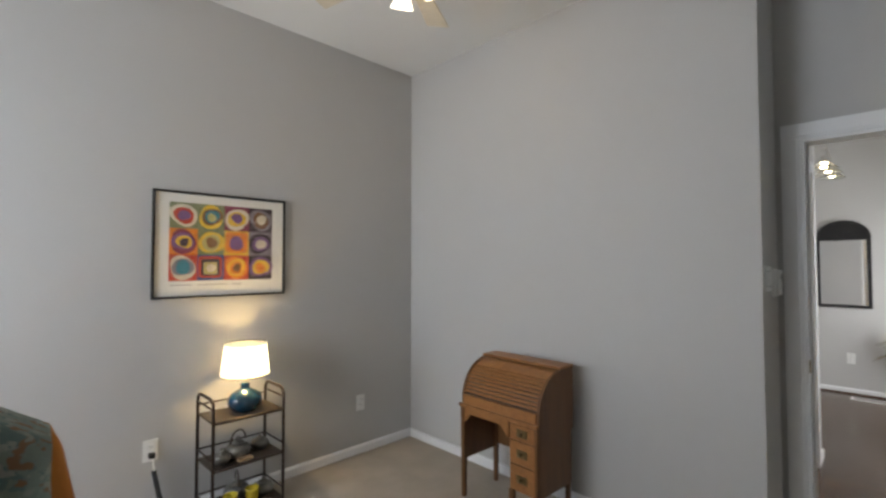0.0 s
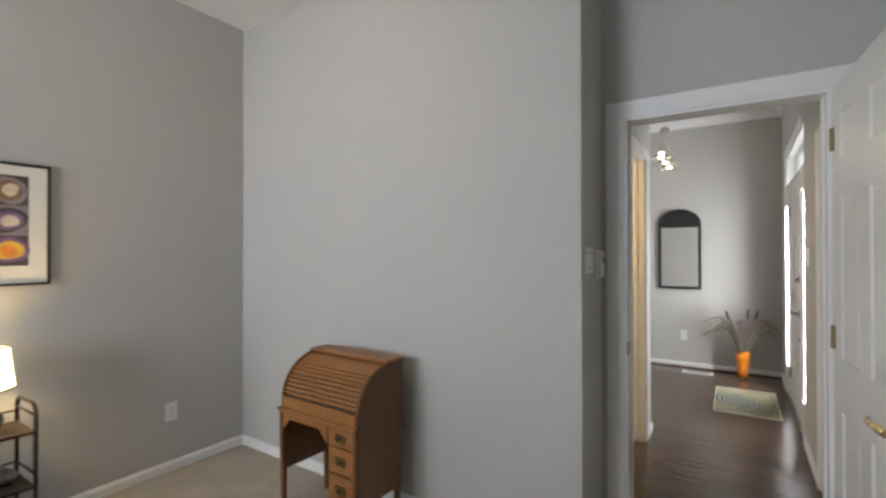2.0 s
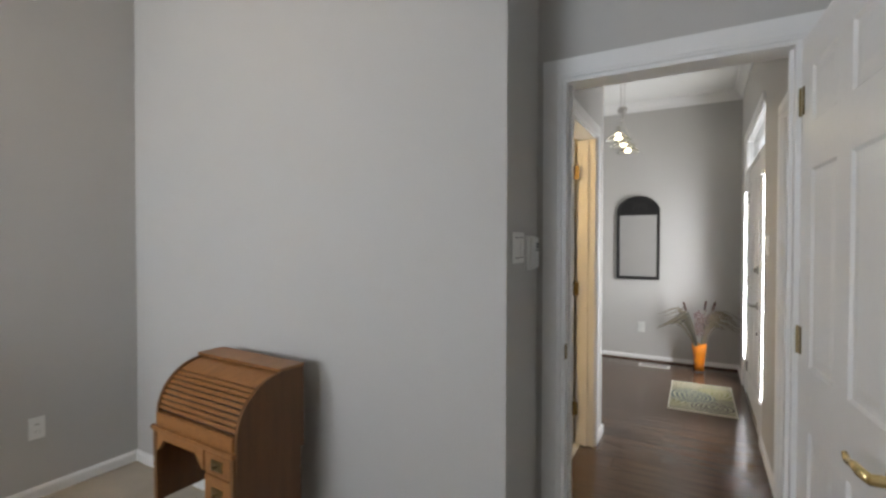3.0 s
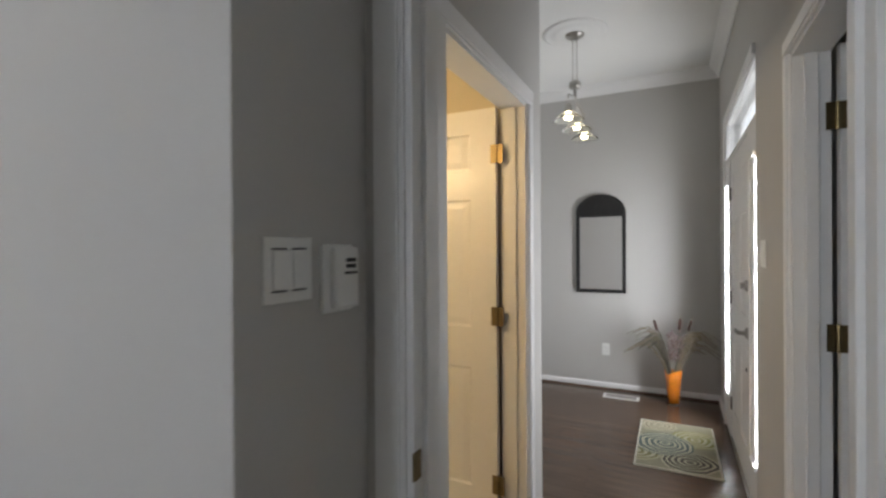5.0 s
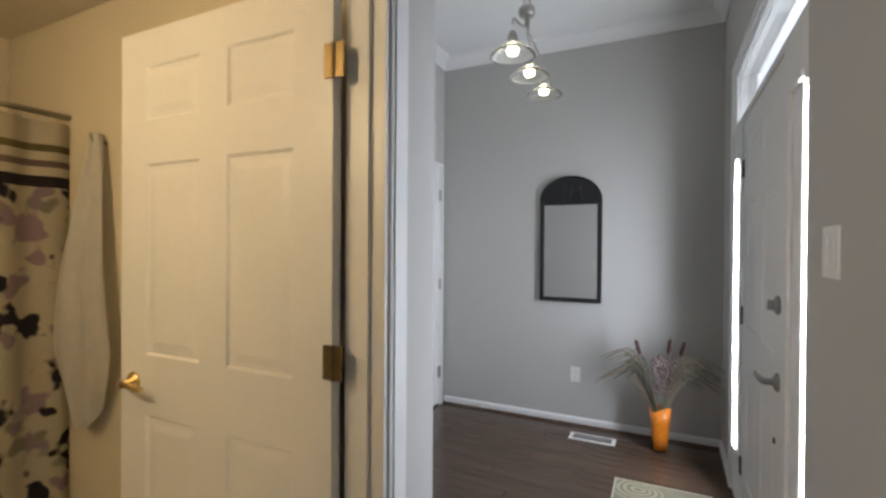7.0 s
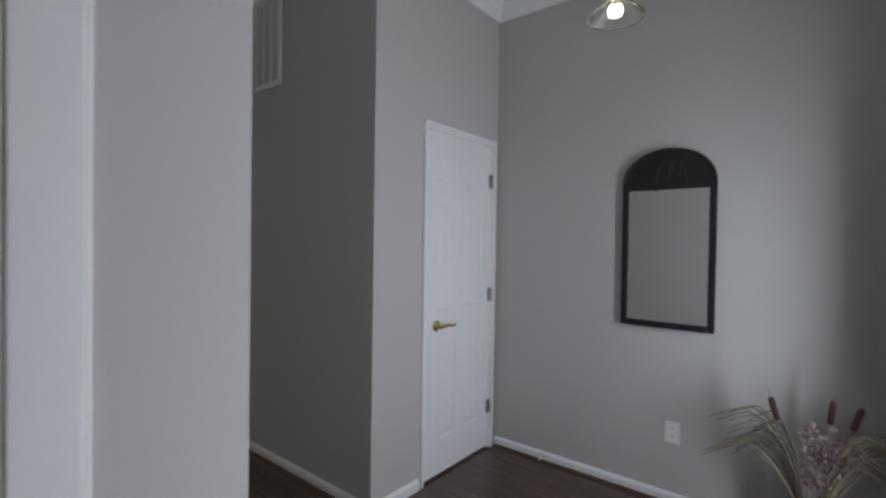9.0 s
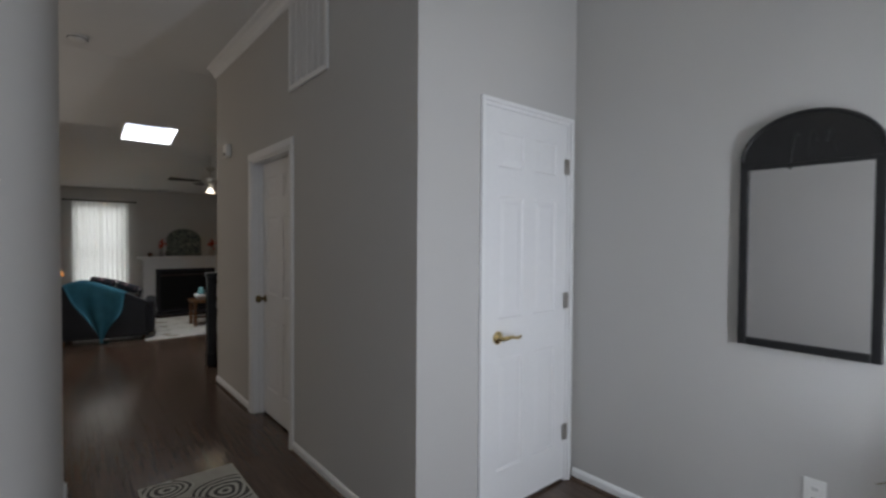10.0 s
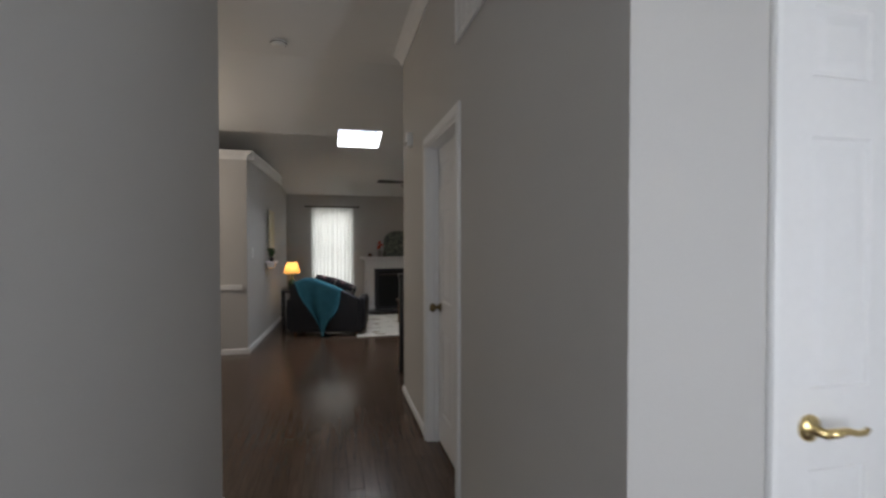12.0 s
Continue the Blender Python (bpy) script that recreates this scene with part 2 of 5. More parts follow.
def add_tube(bm, pts, radius, steps=8):
    """A round bar along points; radius may be one number or one per point."""
    pts = [Vector(p) for p in pts]
    rs = radius if isinstance(radius, (list, tuple)) else [radius] * len(pts)
    rings = []
    for i, p in enumerate(pts):
        d = (pts[min(i + 1, len(pts) - 1)] - pts[max(i - 1, 0)]).normalized()
        q = d.to_track_quat("Z", "Y")
        rings.append([bm.verts.new(p + q @ Vector((rs[i] * math.cos(2 * math.pi * k / steps), rs[i] * math.sin(2 * math.pi * k / steps), 0))) for k in range(steps)])
    for a, b in zip(rings, rings[1:]):
        for i in range(steps):
            j = (i + 1) % steps
            bm.faces.new((a[i], a[j], b[j], b[i]))
    bm.faces.new(rings[0])
    bm.faces.new(rings[-1])
    return bm


def tube(pts, radius, steps=8):
    return add_tube(bmesh.new(), pts, radius, steps)


def prism(outline, z0, z1, plane="xy"):
    """An outline of points pushed from z0 to z1 along the third axis."""
    bm = bmesh.new()

    def put(a, b, c):
        return {"xy": (a, b, c), "xz": (a, c, b), "yz": (c, a, b)}[plane]
    lo = [bm.verts.new(put(a, b, z0)) for a, b in outline]
    hi = [bm.verts.new(put(a, b, z1)) for a, b in outline]
    n = len(outline)
    bm.faces.new(lo)
    bm.faces.new(hi)
    for i in range(n):
        bm.faces.new((lo[i], lo[(i + 1) % n], hi[(i + 1) % n], hi[i]))
    return bm


def wall(name, axis, f0, f1, a0, a1, z0, z1, holes, material, label, extra=None):
    """A wall whose faces lie at f0 and f1 on one axis and which runs from a0 to a1 on the other, with holes (a, b, low, high)."""
    bm = bmesh.new()

    def piece(a, b, lo, hi):
        if b - a > 1e-4 and hi - lo > 1e-4:
            if axis == "x":
                add_box(bm, f0, f1, a, b, lo, hi)
            else:
                add_box(bm, a, b, f0, f1, lo, hi)
    at = a0
    for h0, h1, lo, hi in sorted(holes):
        piece(at, h0, z0, z1)
        piece(h0, h1, z0, lo)
        piece(h0, h1, hi, z1)
        at = h1
    piece(at, a1, z0, z1)
    return tagged(finish(name, bm, material), label, "wall", kind="structure")


H = 3.0
HALL_H = 2.96
GREY = "smooth pale grey painted plaster wall"
wall("wall_bedroom_north", "y", 2.93, 3.05, -1.72, 2.545, 0, H, [], PAINT, GREY)
tagged(finish("wall_bedroom_east", prism([(2.503, 0.465), (2.665, 0.465), (2.665, 3.05), (2.545, 3.05)], 0, H), PAINT), GREY, "wall", kind="structure")
wall("wall_bedroom_nook", "y", 0.465, 0.585, 2.665, 2.855, 0, H, [], PAINT, GREY)
wall("wall_bedroom_door", "x", 2.855, 2.975, -1.72, 0.475, 0, H, [(-0.42, 0.362, 0, 2.03)], PAINT, GREY)
wall("wall_bedroom_west", "x", -1.72, -1.6, -1.6, 2.93, 0, H, [(1.25, 2.75, 0.85, 2.25)], PAINT, GREY)
wall("wall_bedroom_south", "y", -1.72, -1.6, -1.6, 2.855, 0, H, [], PAINT, GREY)
wall("wall_bathroom_south", "y", 0.475, 0.595, 2.855, 4.392, 0, H, [(3.265, 4.135, 0, 2.06)], PAINT, GREY)
tagged(finish("wall_hall_west", prism([(4.28, 0.595), (4.392, 0.595), (4.48, 3.19), (4.28, 3.19)], 0, H), PAINT), GREY, "wall", kind="structure")
wall("wall_hall_south", "y", -0.605, -0.503, 2.975, 4.70, 0, H, [(3.25, 3.93, 0, 2.03)], PAINT, GREY)
wall("wall_front", "y", -0.625, -0.505, 4.70, 6.98, 0, H, [(4.701, 6.19, 0, 2.32)], PAINT, GREY)
wall("wall_foyer_east", "x", 6.75, 6.98, -0.505, 1.70, 0, H, [], PAINT, GREY)
wall("wall_closet", "y", 1.58, 1.70, 5.63, 6.75, 0, H, [(6.015, 6.70, 0, 2.035)], PAINT, GREY)
wall("wall_hall_east", "x", 5.63, 5.75, 1.70, 4.76, 0, H, [(2.96, 3.73, 0, 1.965)], PAINT, GREY)
wall("wall_living_back", "y", 9.75, 9.87, 4.1, 9.0, 0, H, [(4.64, 5.40, 0.38, 1.90)], PAINT, GREY)
wall("wall_living_east", "x", 9.0, 9.12, 4.64, 9.87, 0, H, [], PAINT, GREY)
wall("wall_living_south", "y", 4.64, 4.76, 5.75, 9.0, 0, H, [], PAINT, GREY)
wall("wall_dining_back", "y", 6.58, 6.70, 1.0, 3.95, 0, 2.30, [], PAINT, "taupe grey dining wall below a white chair rail")
tagged(finish("wall_living_west", prism([(4.04, 6.58), (4.20, 9.75), (4.08, 9.75), (3.92, 6.70), (3.95, 6.58)], 0, 2.30), PAINT), GREY, "wall", kind="structure")
wall("wall_dining_west", "x", 0.88, 1.0, 3.07, 9.87, 0, H, [], PAINT, GREY)
wall("wall_dining_south", "y", 3.07, 3.19, 1.0, 4.28, 0, H, [], PAINT, GREY)
wall("wall_living_north_low", "y", 9.75, 9.87, 1.0, 4.1, 0, H, [], PAINT, GREY)
wall("wall_bathroom_back", "y", 2.75, 2.87, 2.665, 4.28, 0, 2.35, [], BATHPAINT, "warm cream bathroom wall")
wall("wall_bathroom_west", "x", 2.665, 2.69, 0.60, 2.75, 0, 2.35, [], BATHPAINT, "warm cream bathroom wall")
wall("wall_bathroom_east", "x", 4.255, 4.28, 0.60, 2.75, 0, 2.35, [], BATHPAINT, "warm cream bathroom wall")
wall("wall_study_south", "y", -2.1, -2.0, 2.975, 4.8, 0, 2.44, [], PAINT, GREY)
wall("wall_study_east", "x", 4.70, 4.8, -2.0, -0.63, 0, 2.44, [], PAINT, GREY)
wall("wall_hall_closet_back", "x", 6.3, 6.4, 1.71, 4.64, 0, 2.44, [], PAINT, GREY)

# ceilings
tagged(finish("ceiling_bedroom", box(-1.72, 2.97, -1.72, 3.05, H, H + 0.12), CEIL), "flat white bedroom ceiling", "ceiling", kind="structure")
tagged(finish("ceiling_hall", box(2.97, 7.0, -0.63, 5.0, HALL_H, H + 0.12), CEIL), "flat white hall ceiling", "ceiling", kind="structure")
tagged(finish("ceiling_dining", box(0.88, 2.97, 3.05, 5.0, H + 0.002, H + 0.12), CEIL), "flat white dining ceiling", "ceiling", kind="structure")
tagged(finish("ceiling_east_wing", box(7.0, 9.12, 4.6, 5.0, H + 0.002, H + 0.12), CEIL), "flat white ceiling", "ceiling", kind="structure")
tagged(finish("ceiling_bathroom", box(2.665, 4.28, 0.595, 2.87, 2.35, 2.45), BATHPAINT), "warm cream bathroom ceiling", "ceiling", kind="structure")
tagged(finish("ceiling_study", box(2.975, 4.8, -2.1, -0.61, 2.44, 2.5), CEIL), "flat white ceiling", "ceiling", kind="structure")
SLOPE = (3.0 - 2.20) / 4.75


def slope_z(y):
    return H - (y - 5.0) * SLOPE


def sloped_ceiling():
    """The vault falls from the hall to the back wall and has a skylight hole in it."""
    bm = bmesh.new()
    for x0, x1, y0, y1 in ((0.88, 5.10, 5.0, 9.87), (5.64, 9.12, 5.0, 9.87), (5.10, 5.64, 5.0, 6.64), (5.10, 5.64, 7.22, 9.87)):
        vs = [bm.verts.new((x, y, slope_z(y) + dz)) for dz in (0, 0.12) for x, y in ((x0, y0), (x1, y0), (x1, y1), (x0, y1))]
        for f in ((0, 1, 2, 3), (4, 5, 6, 7), (0, 1, 5, 4), (1, 2, 6, 5), (2, 3, 7, 6), (3, 0, 4, 7)):
            bm.faces.new([vs[i] for i in f])
    return bm


tagged(finish("ceiling_living", sloped_ceiling(), CEIL), "sloped white living room ceiling with a skylight hole", "ceiling", kind="structure")
skylight = thing("skylight_1", pose(5.37, 6.93, slope_z(6.93) + 0.13, -math.degrees(math.atan(SLOPE))), "bright square skylight in the sloped ceiling", "skylight", kind="structure")
for sx0, sx1, sy0, sy1 in ((-0.31, -0.27, -0.34, 0.34), (0.27, 0.31, -0.34, 0.34), (-0.27, 0.27, -0.34, -0.29), (-0.27, 0.27, 0.29, 0.34)):
    part("frame", box(sx0, sx1, sy0, sy1, 0, 0.06), TRIM, skylight)
pane = part("pane", box(-0.27, 0.27, -0.29, 0.29, 0.02, 0.026), GLASS, skylight)
pane.visible_shadow = False

# floors
tagged(finish("floor_bedroom", box(-1.72, 2.93, -1.72, 3.05, -0.1, 0.0), CARPET), "beige low pile carpet", "floor", kind="structure")
tagged(finish("floor_bathroom", box(2.665, 4.28, 0.56, 2.87, -0.1, 0.004), TILE), "pale vinyl bathroom floor", "floor", kind="structure")
tagged(finish("floor_study", box(2.975, 4.8, -2.1, -0.56, -0.1, 0.003), CARPET), "beige low pile carpet", "floor", kind="structure")
tagged(finish("ground", box(-400, 400, -400, 400, -0.4, -0.3), mat("lawn", (0.06, 0.09, 0.03), 1.0, 0, 0.4, 0.3, 5, 0.5)), "green lawn around the house", "ground", kind="structure")


# ---- trim ----
def base_run(pts, side, name="baseboard"):
    """Baseboard along a line of corners on the wall; side +1 puts it to the left of the line."""
    for (xa, ya), (xb, yb) in zip(pts, pts[1:]):
        d = Vector((xb - xa, yb - ya, 0))
        n = Vector((-d.y, d.x, 0)).normalized() * side
        L = d.length
        ang = math.atan2(d.y, d.x)
        m = Matrix.Translation((xa, ya, 0)) @ Matrix.Rotation(ang, 4, "Z")
        out = [(0, 0), (0.014 * side, 0), (0.014 * side, 0.048), (0.009 * side, 0.058), (0.004 * side, 0.064), (0, 0.064)]
        bm = prism(out, 0.001, L, "yz")
        bm.transform(m)
        tagged(finish(name, bm, TRIM), "white painted baseboard along the wall", "baseboard", kind="structure")


def crown_run(pts, side, z=HALL_H, mats=TRIM):
    for (xa, ya), (xb, yb) in zip(pts, pts[1:]):
        d = Vector((xb - xa, yb - ya, 0))
        m = Matrix.Translation((xa, ya, 0)) @ Matrix.Rotation(math.atan2(d.y, d.x), 4, "Z")
        s = side
        out = [(0, z), (0, z - 0.095), (0.012 * s, z - 0.095), (0.016 * s, z - 0.08), (0.03 * s, z - 0.055), (0.055 * s, z - 0.03), (0.075 * s, z - 0.018), (0.08 * s, z)]
        bm = prism(out, 0.001, d.length, "yz")
        bm.transform(m)
        tagged(finish("crown_trim", bm, mats), "white crown moulding under the ceiling", "trim", kind="structure")


def shoe_run(pts, side):
    for (xa, ya), (xb, yb) in zip(pts, pts[1:]):
        d = Vector((xb - xa, yb - ya, 0))
        m = Matrix.Translation((xa, ya, 0)) @ Matrix.Rotation(math.atan2(d.y, d.x), 4, "Z")
        bm = prism([(0.014 * side, 0), (0.03 * side, 0), (0.028 * side, 0.009), (0.02 * side, 0.016), (0.014 * side, 0.018)], 0.001, d.length, "yz")
        bm.transform(m)
        tagged(finish("shoe_trim", bm, FLOORWOOD), "dark wood shoe moulding at the baseboard", "trim", kind="structure")


base_run([(2.545, 2.93), (-1.6, 2.93)], 1)
base_run([(2.503, 0.465), (2.543, 2.916)], 1)
base_run([(2.84, 0.465), (2.49, 0.465)], 1)
for run in ([(4.70, -0.503), (3.99, -0.503)], [(4.392, 0.475), (4.216, 0.475)], [(6.75, 1.566), (6.75, -0.505)], [(5.98, 1.58), (5.63, 1.58)], [(5.63, 2.90), (5.63, 1.566)], [(5.63, 4.76), (5.63, 3.79)],
            [(4.392, 0.462), (4.48, 3.19)], [(6.75, -0.505), (6.25, -0.505)], [(4.04, 6.58), (1.0, 6.58)], [(4.20, 9.75), (4.04, 6.566)], [(5.6, 9.75), (4.2, 9.75)]):
    s = -1 if run[0] in ((4.70, -0.503), (6.75, 1.566), (5.63, 2.90), (5.63, 4.76), (4.392, 0.462), (6.75, -0.505)) else 1
    base_run(run, s)
    if run[0] == (6.75, 1.566):
        shoe_run(run, s)
    if run[0][0] == 5.63:
        shoe_run(run, s)
crown_run([(6.75, 1.58), (6.75, -0.505)], -1)
crown_run([(6.75, -0.505), (4.70, -0.505)], -1)
crown_run([(6.75, 1.58), (5.57, 1.58)], 1)
crown_run([(5.63, 4.78), (5.63, 1.50)], -1)
crown_run([(4.20, 9.75), (4.04, 6.50)], 1, 2.39)
crown_run([(4.12, 6.58), (1.0, 6.58)], 1, 2.39)
tagged(finish("chair_rail", box(1.0, 3.98, 6.555, 6.58, 0.76, 0.82, 0.006), TRIM), "white chair rail on the dining wall", "trim", kind="structure")


def casing(axis, face, out, a, b, top, w=0.06, name="door_trim", jamb=None):
    """Moulded casing round an opening from a to b on a wall face; out is +1 or -1 along the axis. jamb: the other face, to line the opening."""
    def strip(a0, a1, z0, z1):
        for k, (o0, o1, t) in enumerate(((0.0, 1.0, 0.010), (0.16, 0.9, 0.015))):
            if a1 - a0 < z1 - z0:
                lo, hi, zl, zh = a0 + (a1 - a0) * o0 * 0.9, a0 + (a1 - a0) * o1, z0, z1
            else:
                lo, hi, zl, zh = a0, a1, z0 + (z1 - z0) * o0 * 0.9, z0 + (z1 - z0) * o1
            f = sorted((face + out * (0 if k == 0 else 0.010), face + out * t))
            if axis == "x":
                add_box(bm, f[0], f[1], lo, hi, zl, zh, 0.003)
            else:
                add_box(bm, lo, hi, f[0], f[1], zl, zh, 0.003)
    bm = bmesh.new()
    strip(a - w, a, 0.0, top)
    strip(b, b + w, 0.0, top)
    strip(a - w, b + w, top, top + w)
    tagged(finish(name, bm, TRIM), "white moulded door casing", "trim", kind="structure")
    if jamb is not None:
        f0, f1 = sorted((face, jamb))
        bm = bmesh.new()
        for lo, hi, zl, zh in ((a, a + 0.016, 0, top), (b - 0.016, b, 0, top), (a + 0.016, b - 0.016, top - 0.016, top)):
            if axis == "x":
                add_box(bm, f0 - 0.001, f1 + 0.001, lo, hi, zl, zh)
            else:
                add_box(bm, lo, hi, f0 - 0.001, f1 + 0.001, zl, zh)
        mid = (f0 + f1) / 2
        for lo, hi, zl, zh in ((a + 0.016, a + 0.028, 0, top - 0.016), (b - 0.028, b - 0.016, 0, top - 0.016)):
            if axis == "x":
                add_box(bm, mid - 0.018, mid + 0.018, lo, hi, zl, zh, 0.002)
            else:
                add_box(bm, lo, hi, mid - 0.018, mid + 0.018, zl, zh, 0.002)
        tagged(finish("door_jamb_trim", bm, TRIM), "white painted door jamb", "trim", kind="structure")


casing("x", 2.855, -1, -0.42, 0.362, 2.03, 0.078, jamb=2.975)
casing("x", 2.975, 1, -0.42, 0.362, 2.03, 0.065)
casing("y", 0.475, -1, 3.265, 4.135, 2.06, 0.08, jamb=0.595)
casing("y", -0.503, 1, 3.25, 3.93, 2.03, jamb=-0.605)
casing("x", 5.63, -1, 2.96, 3.73, 1.965, jamb=5.75)
casing("y", 1.58, -1, 6.015, 6.70, 2.035, 0.022, jamb=1.70)
tagged(finish("threshold", box(2.915, 2.99, -0.404, 0.346, 0.0, 0.012, 0.004), FLOORWOOD), "dark wood threshold strip between carpet and planks", "trim", kind="structure")


# ---- doors ----
def lever_handle(parent, x, z, y, out, away, material, label, scale=1.0):
    """Lever handle at x, z on the face y of a leaf; out: +1 or -1 along y; away: the way the lever points along x."""
    h = part("door_handle", add_lathe(bmesh.new(), [(0.0, 0), (0.033, 0), (0.032, 0.006 * out), (0.024, 0.012 * out), (0.012, 0.016 * out), (0.011, 0.045 * out), (0, 0.045 * out)], 20, (x, y, z), "y"), material, parent, label, True)
    pts = [(x, y + 0.042 * out, z), (x + 0.02 * away, y + 0.05 * out, z + 0.004), (x + 0.05 * away, y + 0.052 * out, z + 0.007), (x + 0.08 * away, y + 0.05 * out, z - 0.002), (x + 0.105 * away, y + 0.048 * out, z - 0.004), (x + 0.118 * away, y + 0.048 * out, z + 0.005)]
    part("lever", tube(pts, [0.011, 0.011, 0.009, 0.008, 0.0075, 0.006], 10), material, h, "", True)
    return h


def hinge(parent, x, y, z, material, label):
    bm = tube([(x, y, z - 0.045), (x, y, z + 0.045)], 0.0065, 8)
    add_box(bm, x - 0.002, x + 0.03, y - 0.002, y + 0.002, z - 0.044, z + 0.044)
    add_box(bm, x - 0.03, x + 0.002, y - 0.002, y + 0.002, z - 0.044, z + 0.044)
    return part("hinge", bm, material, parent, label)


def panel_door(name, m, w, h, label, rows=((0.22, 0.79), (0.985, 1.60), (1.74, 1.915)), t=0.035):
    """Six-panel leaf: x from the hinge edge 0 to w, y across its thickness about 0, z up. Rows give low and high of the panels for a 2.03 m leaf."""
    d = thing(name, m, label, "door", kind="structure")
    k = h / 2.03
    sw, mid = 0.11 * w / 0.75, 0.1 * w / 0.75
    cols = ((sw, w / 2 - mid / 2), (w / 2 + mid / 2, w - sw))
    bm = bmesh.new()
    for x0, x1 in ((0, sw), (w / 2 - mid / 2, w / 2 + mid / 2), (w - sw, w)):
        add_box(bm, x0, x1, -t / 2, t / 2, 0.012, h)
    zs = [0.012] + [z * k for r in rows for z in r] + [h]
    for x0, x1 in cols:
        for z0, z1 in zip(zs[::2], zs[1::2]):
            add_box(bm, x0, x1, -t / 2, t / 2, z0, z1)
    part("leaf_frame", bm, DOORW, d)
    for x0, x1 in cols:
        for z0, z1 in rows:
            z0, z1 = z0 * k, z1 * k
            bm = bmesh.new()
            for s in (-1, 1):
                levels = ((0, t / 2), (0.008, t / 2 - 0.007), (0.02, t / 2 - 0.007), (0.045, t / 2 - 0.003))
                rings = []
                for inset, y in levels:
                    rings.append([bm.verts.new((x, s * y, z)) for x, z in ((x0 + inset, z0 + inset), (x1 - inset, z0 + inset), (x1 - inset, z1 - inset), (x0 + inset, z1 - inset))])
                for a, b in zip(rings, rings[1:]):
                    for i in range(4):
                        bm.faces.new((a[i], a[(i + 1) % 4], b[(i + 1) % 4], b[i]))
                bm.faces.new(rings[-1])
            part("panel", bm, DOORW, d)
    return d


# bedroom door, swung open into the room; leaf runs from the hinge towards the room
bed_door = panel_door("door_1", pose(2.848, -0.437, 0, 0, 0, 184.5), 0.75, 2.02, "white six-panel bedroom door standing open")
lever_handle(bed_door, 0.69, 0.90, -0.0175, -1, -1, BRASS, "polished brass lever handle")
lever_handle(bed_door, 0.69, 0.90, 0.0175, 1, -1, BRASS, "polished brass lever handle")
for z in (0.25, 1.05, 1.82):
    hinge(bed_door, 0.0, -0.02, z, AGEDBRASS, "aged brass hinge")
part("latch_plate", box(0.7495, 0.752, -0.012, 0.012, 0.93, 0.99), AGEDBRASS, bed_door, "brass latch plate")
# strike plate on the jamb
tagged(finish("strike_plate", box(2.851, 2.880, 0.342, 0.3475, 0.885, 0.945), AGEDBRASS), "brass strike plate on the white jamb", "strike plate")
# bathroom door, open inwards
bath_door = panel_door("door_2", pose(4.095, 0.607, 0.005, 0, 0, 90.5), 0.885, 2.042, "white six-panel bathroom door standing open")
lever_handle(bath_door, 0.815, 0.895, 0.0175, 1, -1, BRASS, "polished brass lever handle")
for z in (0.25, 1.05, 1.82):
    hinge(bath_door, -0.006, 0.021, z, AGEDBRASS, "aged brass hinge")
# door across the hall, open inwards
study_door = panel_door("door_3", pose(3.905, -0.622, 0.005, 0, 0, -88.0), 0.675, 2.02, "white six-panel door standing open")
for z in (0.28, 1.08, 1.79):
    hinge(study_door, -0.008, -0.022, z, AGEDBRASS, "aged brass hinge")
# coat closet, shut
closet_door = panel_door("door_4", pose(6.683, 1.602, 0.005, 0, 0, 180), 0.651, 2.012, "white six-panel closet door, shut")
lever_handle(closet_door, 0.555, 0.887, 0.0175, 1, -1, BRASS, "polished brass lever handle")
for z in (0.28, 1.03, 1.78):
    hinge(closet_door, -0.003, 0.024, z, NICKEL, "grey steel hinge")
# linen or stair door in the passage, shut and set back in the wall
passage_door = panel_door("door_5", pose(5.722, 2.978, 0.005, 0, 0, 90), 0.735, 1.94, "white six-panel passage door, shut")
part("door_handle", add_lathe(bmesh.new(), [(0, 0), (0.03, 0), (0.03, 0.006), (0.012, 0.012), (0.012, 0.03), (0.024, 0.04), (0.03, 0.055), (0.02, 0.07), (0, 0.073)], 20, (0.675, 0.0175, 0.90), "y"), AGEDBRASS, passage_door, "round brass door knob", True)
# front door unit: leaf, two sidelights, transom
front_door = panel_door("door_6", pose(5.905, -0.531, 0.015, 0, 0, 180), 0.91, 1.98, "white six-panel front door, shut", t=0.044)
lever_handle(front_door, 0.842, 0.88, -0.022, -1, -1, DARKNICKEL, "dark satin nickel lever handle")
part("deadbolt", add_lathe(bmesh.new(), [(0, 0), (0.032, 0), (0.032, -0.008), (0.022, -0.014), (0, -0.014)], 20, (0.842, -0.022, 1.145), "y"), DARKNICKEL, front_door, "nickel deadbolt turn", True)
part("thumb_turn", box(0.838, 0.846, -0.056, -0.034, 1.128, 1.162, 0.003), DARKNICKEL, front_door)
part("peephole", add_lathe(bmesh.new(), [(0, 0), (0.012, 0), (0.010, -0.006), (0, -0.006)], 12, (0.80, -0.022, 0.665), "y"), DARKMETAL, front_door)
for z in (0.24, 1.0, 1.74):
    hinge(front_door, -0.004, -0.024, z, DARKMETAL, "dark bronze hinge")
frame_unit = thing("window_1", pose(0, 0, 0), "white front door frame with transom and sidelight panes", "window", kind="structure")
